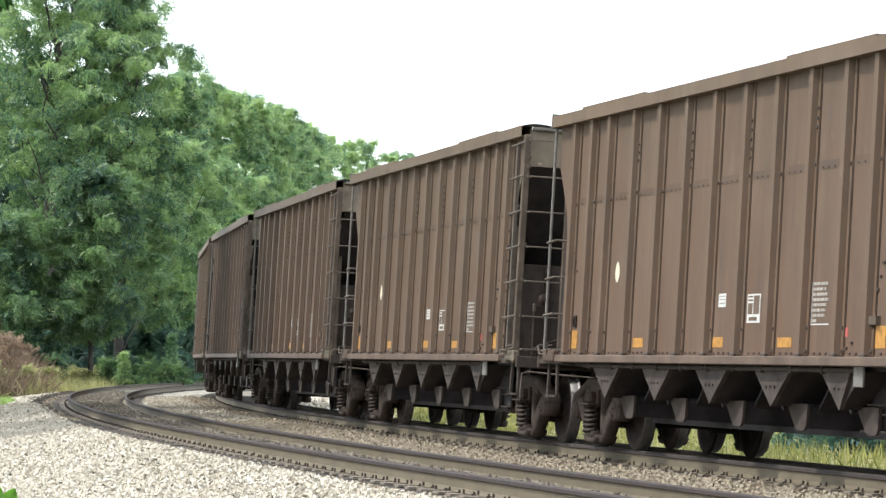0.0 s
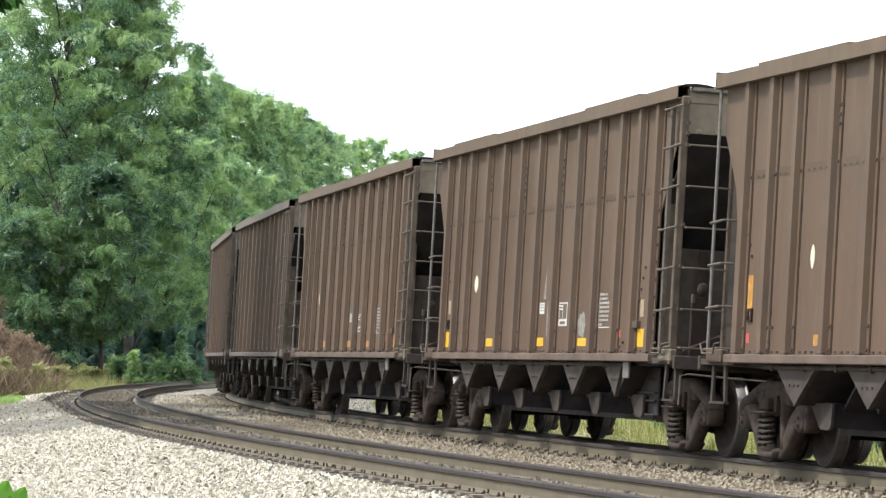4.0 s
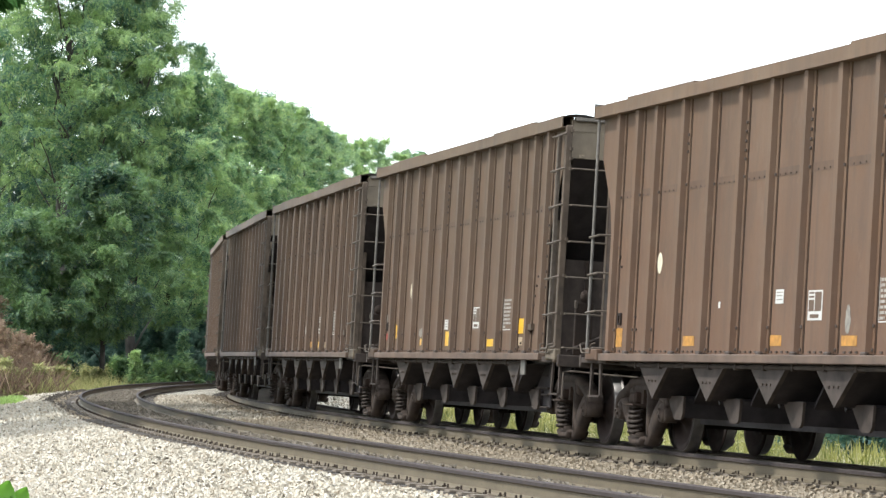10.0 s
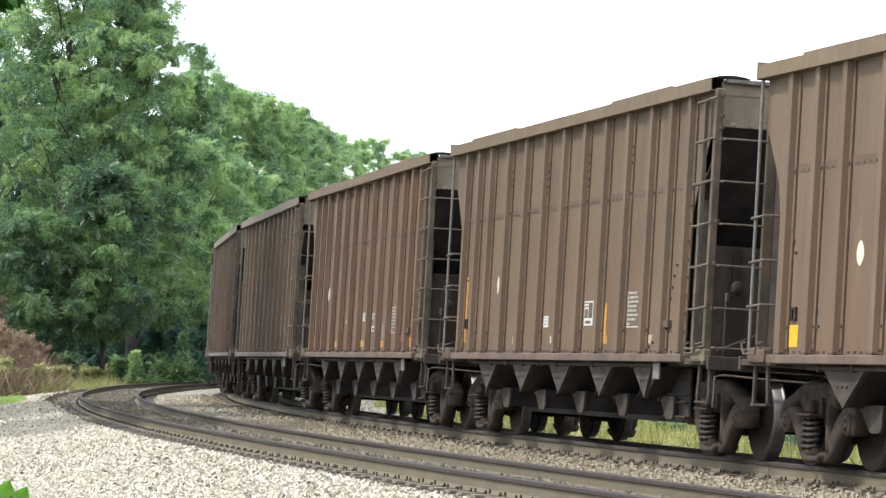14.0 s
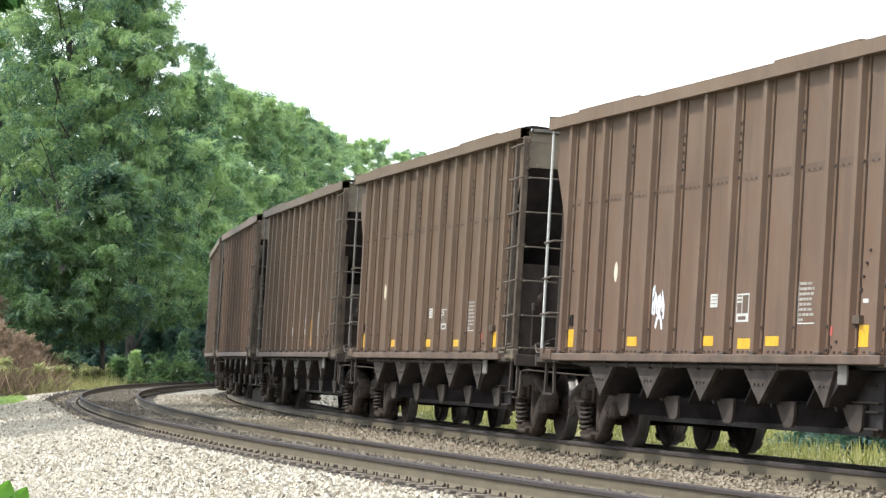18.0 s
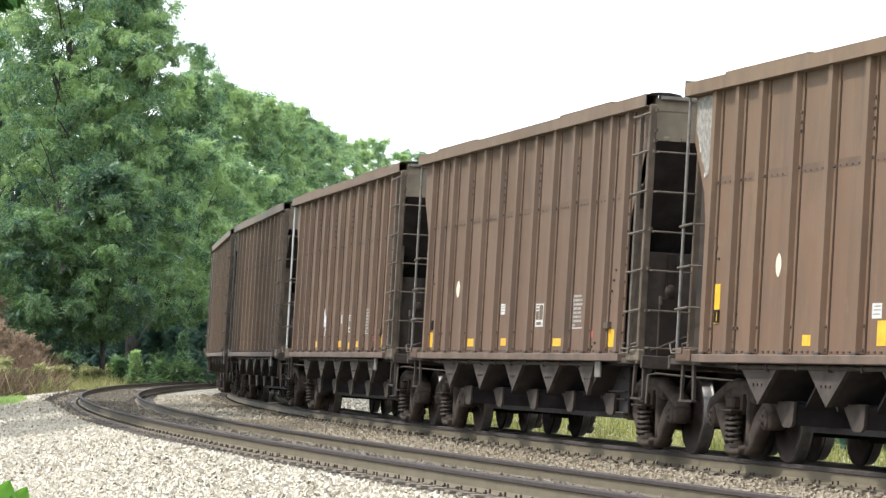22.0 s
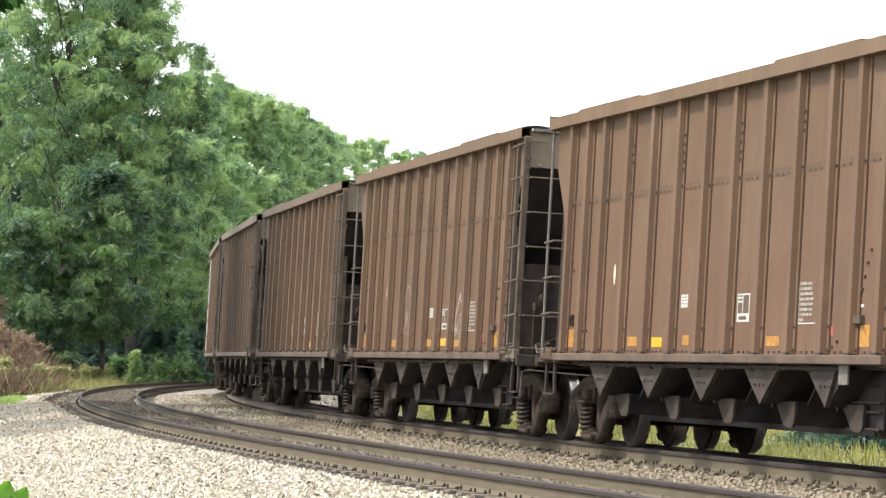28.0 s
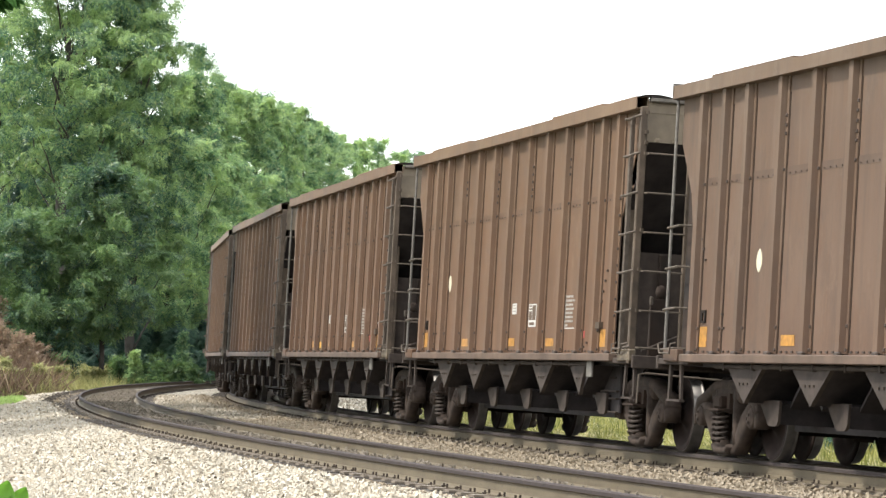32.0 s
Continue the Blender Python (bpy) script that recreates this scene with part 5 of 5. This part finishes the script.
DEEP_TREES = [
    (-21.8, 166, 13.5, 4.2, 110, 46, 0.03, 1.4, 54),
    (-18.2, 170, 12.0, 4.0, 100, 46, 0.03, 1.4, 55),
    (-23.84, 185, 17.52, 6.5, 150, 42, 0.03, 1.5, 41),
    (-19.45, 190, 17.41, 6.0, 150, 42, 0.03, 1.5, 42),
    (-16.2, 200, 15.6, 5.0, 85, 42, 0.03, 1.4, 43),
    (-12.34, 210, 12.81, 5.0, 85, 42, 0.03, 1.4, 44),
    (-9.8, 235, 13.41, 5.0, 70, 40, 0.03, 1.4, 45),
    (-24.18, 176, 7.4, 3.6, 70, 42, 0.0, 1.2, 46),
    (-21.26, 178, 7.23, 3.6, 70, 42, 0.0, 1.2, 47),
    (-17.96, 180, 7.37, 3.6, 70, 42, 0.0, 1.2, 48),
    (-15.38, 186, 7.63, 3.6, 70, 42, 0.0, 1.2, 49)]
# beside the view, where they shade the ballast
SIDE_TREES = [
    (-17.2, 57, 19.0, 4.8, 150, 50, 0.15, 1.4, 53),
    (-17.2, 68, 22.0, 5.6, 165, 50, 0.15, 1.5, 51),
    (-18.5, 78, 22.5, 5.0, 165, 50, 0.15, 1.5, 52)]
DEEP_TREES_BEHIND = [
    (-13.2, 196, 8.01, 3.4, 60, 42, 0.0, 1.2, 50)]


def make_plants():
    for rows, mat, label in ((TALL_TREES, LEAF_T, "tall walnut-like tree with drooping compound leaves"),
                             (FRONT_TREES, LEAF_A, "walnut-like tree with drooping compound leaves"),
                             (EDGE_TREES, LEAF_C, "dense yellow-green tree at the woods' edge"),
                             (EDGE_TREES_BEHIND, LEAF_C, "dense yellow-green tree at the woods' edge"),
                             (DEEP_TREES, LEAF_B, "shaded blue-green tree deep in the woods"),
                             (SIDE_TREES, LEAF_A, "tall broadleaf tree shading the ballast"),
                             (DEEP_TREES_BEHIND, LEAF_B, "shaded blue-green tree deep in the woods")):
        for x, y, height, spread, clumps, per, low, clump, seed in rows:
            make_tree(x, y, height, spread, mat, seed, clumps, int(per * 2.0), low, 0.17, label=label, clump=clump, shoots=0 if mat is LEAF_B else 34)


# x, y, height, half spread, clumps, sprays in a clump, seed
DARK_SHRUBS = [
    (-12.21, 156, 3.02, 0.95, 26, 40, 60),
    (-15.06, 162, 2.27, 1.1, 22, 40, 62),
    (-16.21, 152, 3.23, 1.2, 40, 60, 78),
    (-14.9, 156, 3.44, 1.3, 40, 60, 79),
    (-13.51, 160, 3.66, 1.3, 40, 60, 80),
    (-12.38, 165, 3.89, 1.2, 40, 60, 81),
    (-17.53, 150, 2.79, 1.0, 34, 60, 82),
    (7.6, 63, 0.89, 0.8, 30, 44, 88),
    (8.05, 61, 0.94, 0.8, 30, 44, 89)]
GREEN_SHRUBS = [
    (-13.47, 158, 1.88, 1.0, 20, 40, 61),
    (-14.58, 150, 1.58, 0.7, 14, 40, 63),
    (-16.79, 148, 1.73, 0.8, 16, 40, 64),
    (-11.73, 160, 1.65, 0.9, 18, 40, 65),
    (-12.67, 149, 1.42, 0.8, 18, 40, 97),
    (-11.4, 149, 1.5, 0.8, 18, 40, 98),
    (7.35, 66, 0.43, 0.4, 14, 40, 90),
    (5.54, 78, 0.29, 0.4, 12, 40, 92)]
DRY_SHRUBS = [
    (-18.8, 144, 4.09, 0.83, 40, 15, 66),
    (-17.37, 140, 3.16, 0.72, 34, 15, 67),
    (-18.84, 138, 3.74, 0.88, 34, 15, 68),
    (-16.87, 141, 2.34, 0.61, 24, 15, 69),
    (-16.91, 133, 2.30, 0.66, 24, 15, 70),
    (-17.97, 135, 2.77, 0.66, 28, 15, 71),
    (-16.71, 136, 1.98, 0.55, 20, 15, 72),
    (-18.17, 141, 3.21, 0.66, 30, 15, 73)]
WEEDY_SHRUBS = [
    (-15.87, 131, 1.26, 0.5, 9, 40, 74),
    (-16.86, 130, 1.17, 0.5, 9, 40, 75),
    (-15.32, 134, 1.2, 0.5, 9, 40, 76),
    (-14.55, 141, 1.13, 0.5, 9, 40, 77),
    (-17.37, 131, 1.5, 0.5, 14, 40, 83),
    (-16.59, 143, 1.28, 0.5, 14, 40, 84),
    (-15.57, 146, 1.18, 0.6, 14, 40, 85),
    (-16.64, 150, 1.32, 0.5, 12, 40, 86),
    (-15.23, 150, 1.18, 0.5, 12, 40, 87),
    (6.35, 72, 0.37, 0.4, 14, 40, 91),
    (4.94, 86, 0.41, 0.5, 14, 40, 93),
    (3.4, 92, 0.43, 0.5, 14, 40, 94)]


def make_undergrowth():
    rs = np.random.RandomState(21)

    def strip(n, a0, a1, d0, d1, z=-0.7):
        """Spots between two sight lines (x over y) and two distances."""
        a, dist = rs.uniform(a0, a1, n), rs.uniform(d0, d1, n)
        return np.stack([a * dist, dist, np.full(n, z)], 1)

    def tufts(spots, size, seed):
        """Keeps the spots that stand together, at uneven heights above the soil."""
        keep = np.array([noise.noise((x * size, y * size * 0.3, seed)) > -0.08 for x, y, z in spots])
        return spots[keep]

    tall = tufts(strip(130, -0.1420, -0.1245, 132, 146), 0.8, 9.0)
    tagged(new("feathery_weeds", blades("feathery_weeds", tall, 2.1, DRY, 7, 60, 0.5, 0.003, 0.45)), "tall feathery dry reddish weeds", "weeds", kind="stuff")
    tagged(new("dry_weeds", blades("dry_weeds", tufts(strip(700, -0.1408, -0.1215, 128, 146), 0.9, 2.0), 1.4, DRY, 1, 14, 0.5, 0.005, 0.6)), "tall dry reddish-brown weeds beside the ballast", "weeds", kind="stuff")
    tagged(new("yellow_weeds", blades("yellow_weeds", tufts(strip(620, -0.1390, -0.0989, 128, 150), 1.1, 5.0), 1.0, WEED, 2, 14, 0.6, 0.006, 0.45)), "yellowing weeds at the foot of the trees", "weeds", kind="stuff")
    tagged(new("low_weeds", blades("low_weeds", strip(420, -0.0998, -0.0690, 150, 168), 0.9, LEAF_A, 3, 9, 0.85, 0.03, 0.3)), "low green weeds at the edge of the woods", "weeds", kind="stuff")
    n = 2600
    s = rs.uniform(-54, -33, n)
    d = stone_edge(s) + 2.8 * rs.rand(n) ** 1.3
    spots = along(s, d, bed_height(s, d) - 0.02)
    tagged(new("verge_grass", blades("verge_grass", spots, 0.2, TURF, 4, 9, 0.6, 0.012)), "short bright green grass along the ballast's edge", "grass", kind="stuff")
    n = 5200
    s, d = rs.uniform(-105, 10, n), -4.6 - 12 * rs.rand(n) ** 1.6
    keep = np.array([noise.noise((a * 0.5, b * 0.5, 8.0)) > -0.2 for a, b in zip(s, d)])
    tagged(new("tall_grass", blades("tall_grass", along(s, d, -0.72)[keep], 0.62, GRASS, 5, 9, 1.25, 0.018)), "tall sunlit grass on the inside of the curve", "grass", kind="stuff")
    n = 3000
    s, d = rs.uniform(-105, 10, n), -4.4 - 10 * rs.rand(n) ** 1.6
    keep = np.array([noise.noise((a * 0.35, b * 0.35, 3.0)) > -0.1 for a, b in zip(s, d)])
    spots = along(s, d, -0.62)[keep]
    tagged(new("dry_grass", foliage("dry_grass", spots, rs.uniform(0.15, 0.45, len(spots)), 26, spray(2, 0.1, 0.12, 0.014), STRAW, 6, 0.9, 0.3)), "bleached straw-coloured weeds among the green", "grass", kind="stuff")
    n = 2200
    s, d = rs.uniform(-105, 10, n), -4.4 - 10 * rs.rand(n) ** 1.4
    keep = np.array([noise.noise((a * 0.3, b * 0.3, 14.0)) > 0.0 for a, b in zip(s, d)])
    spots = along(s, d, -0.6)[keep]
    tagged(new("leafy_weeds", foliage("leafy_weeds", spots, rs.uniform(0.15, 0.5, len(spots)), 34, spray(3, 0.12, 0.07, 0.03), GRASS, 9, 1.0, 0.3)), "leafy yellow-green weeds among the grass", "weeds", kind="stuff")
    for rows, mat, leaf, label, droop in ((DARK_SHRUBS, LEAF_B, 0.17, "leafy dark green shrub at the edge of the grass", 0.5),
                                   (GREEN_SHRUBS, LEAF_A, 0.17, "leafy green shrub at the edge of the grass", 0.5),
                                   (DRY_SHRUBS, DRY, 0.13, "dry reddish shrub among tall weeds", -0.9),
                                   (WEEDY_SHRUBS, WEED, 0.11, "yellowing weedy shrub at the foot of the trees", 0.5)):
        for x, y, height, spread, clumps, per, seed in rows:
            make_tree(x, y, height, spread, mat, seed, clumps, per, 0.08, leaf, label, "shrub", clump=0.35, droop=droop)
    make_sapling(-11.68, 150, 2.97, 0.95, 95)
    make_sapling(-13.75, 149, 2.05, 0.6, 96)


def make_sapling(x, y, height, spread, seed):
    """A young tree, pointed, leafy down to the ground."""
    rs = random.Random(seed)
    tree = empty("sapling", "young pointed leafy green tree in the verge", "tree", "trees behind the curve")
    tree.location = (x, y, -0.75)
    bm = bmesh.new()
    limb(bm, (0, 0, -0.1), (0.05, 0, height * 0.9), 0.03, 0.008, 7, 0.03, rs)
    part("trunk", bm, BARK, tree, "", True)
    centres, radii = [], []
    for i in range(46):
        h = 0.08 + 0.9 * (i / 45) ** 1.15
        r = spread * (1.0 - h) ** 0.75 * rs.uniform(0.15, 1.0)
        a = i * 2.399
        centres.append((r * math.cos(a), r * math.sin(a), h * height))
        radii.append(0.08 + 0.2 * (1.0 - h))
    part("crown", foliage("crown", centres, radii, 34, spray(3, 0.14, 0.1, 0.05), LEAF_C, seed, 0.6, 0.2), None, tree)


def leaf_blade(bm, base, tip, width, dip=0.0):
    """A broad leaf with a fold along its midrib."""
    base, tip = Vector(base), Vector(tip)
    side = (tip - base).cross(Vector((0, 1, 0))).normalized()
    rows = []
    for i in range(7):
        t = i / 6
        w = width * math.sin(math.pi * min(0.98, 0.08 + 0.9 * t)) ** 0.7 * (1 - 0.3 * t)
        c = base.lerp(tip, t) + Vector((0, -dip * t * t, 0))
        rows.append([bm.verts.new(c - side * w + Vector((0, -0.01, 0))), bm.verts.new(c + Vector((0, 0.006, 0))), bm.verts.new(c + side * w + Vector((0, -0.01, 0)))])
    for a, b in zip(rows, rows[1:]):
        for i in (0, 1):
            bm.faces.new((a[i], a[i + 1], b[i + 1], b[i]))


def make_near_plants():
    """A weed and a sapling beside the camera, whose leaf tips reach into view."""
    weed = empty("weed", "broad-leaved green weed near the camera", "plant")
    weed.location = (-1.005, 8.0, -0.745)
    bm = bmesh.new()
    rod(bm, [(0, 0, -0.05), (0.01, 0, 0.7), (-0.02, 0, 1.42)], 0.006, 6)
    part("stem", bm, BROAD, weed)
    for base, tip, w in (((-0.05, 0, 1.38), (-0.03, 0.0, 1.455), 0.034), ((-0.02, 0.0, 1.37), (0.012, 0.01, 1.44), 0.03), ((-0.02, 0, 1.3), (-0.14, 0, 1.36), 0.04), ((0, 0, 1.1), (0.12, -0.02, 1.14), 0.045), ((0, 0, 0.8), (-0.12, 0.02, 0.86), 0.05)):
        bm = bmesh.new()
        leaf_blade(bm, base, tip, w)
        part("leaf", bm, BROAD, weed, "", True)
    sap = empty("sapling", "young tree beside the camera with drooping compound leaves", "tree")
    sap.location = (-1.925, 10.0, -0.708)
    bm = bmesh.new()
    limb(bm, (0, 0, -0.05), (0.1, 0, 3.1), 0.03, 0.01, 7, 0.04, random.Random(2))
    part("trunk", bm, BARK, sap)
    bm = bmesh.new()
    limb(bm, (0.07, 0, 2.3), (0.52, 0.0, 2.86), 0.012, 0.004, 5, 0.02, random.Random(3))
    part("limb", bm, BARK, sap)
    rs = random.Random(8)
    for i in range(26):
        x = 0.28 + 0.33 * rs.random()
        z = 2.66 + 0.4 * (x - 0.28) + rs.uniform(0.04, 0.16)
        bm = bmesh.new()
        leaf_blade(bm, (x, rs.uniform(-0.1, 0.1), z), (x + rs.uniform(-0.03, 0.07), rs.uniform(-0.1, 0.1), z - rs.uniform(0.05, 0.1)), 0.016)
        part("leaf", bm, DEEP, sap)
    for i in range(16):
        x, z = rs.uniform(0.52, 0.61), rs.uniform(2.79, 2.825)
        bm = bmesh.new()
        leaf_blade(bm, (x, rs.uniform(-0.03, 0.03), z), (x + rs.uniform(-0.01, 0.045), rs.uniform(-0.03, 0.03), z - rs.uniform(0.03, 0.05)), 0.011)
        part("leaf", bm, DEEP, sap)


def motions():
    for k, car in cars.items():
        walk(car, [(float(t), car_pose(k, t)) for t in range(0, 33)])
        for truck in car.children:
            if not truck.name.startswith("truck"):
                continue
            for w in truck.children:
                if w.name.startswith("wheelset"):
                    x = w.location.x
                    walk(w, [(i / 10, Matrix.Translation((x, 0, 0.457)) @ Matrix.Rotation((train_place(i / 10) + 128) / 0.4575, 4, "Y")) for i in range(0, 321)])


make_ground_sheet()
make_bed_sheet()
make_stones()
make_track(FAR_LINE, CANT_FAR, 0.0, "main railroad track under the train, rusty rails on wooden ties")
make_track(NEAR_LINE, CANT_NEAR, NEAR_RISE, "empty railroad track with rust-brown rails on weathered ties")
make_plants()
make_undergrowth()
make_near_plants()
cars = build_train()
motions()
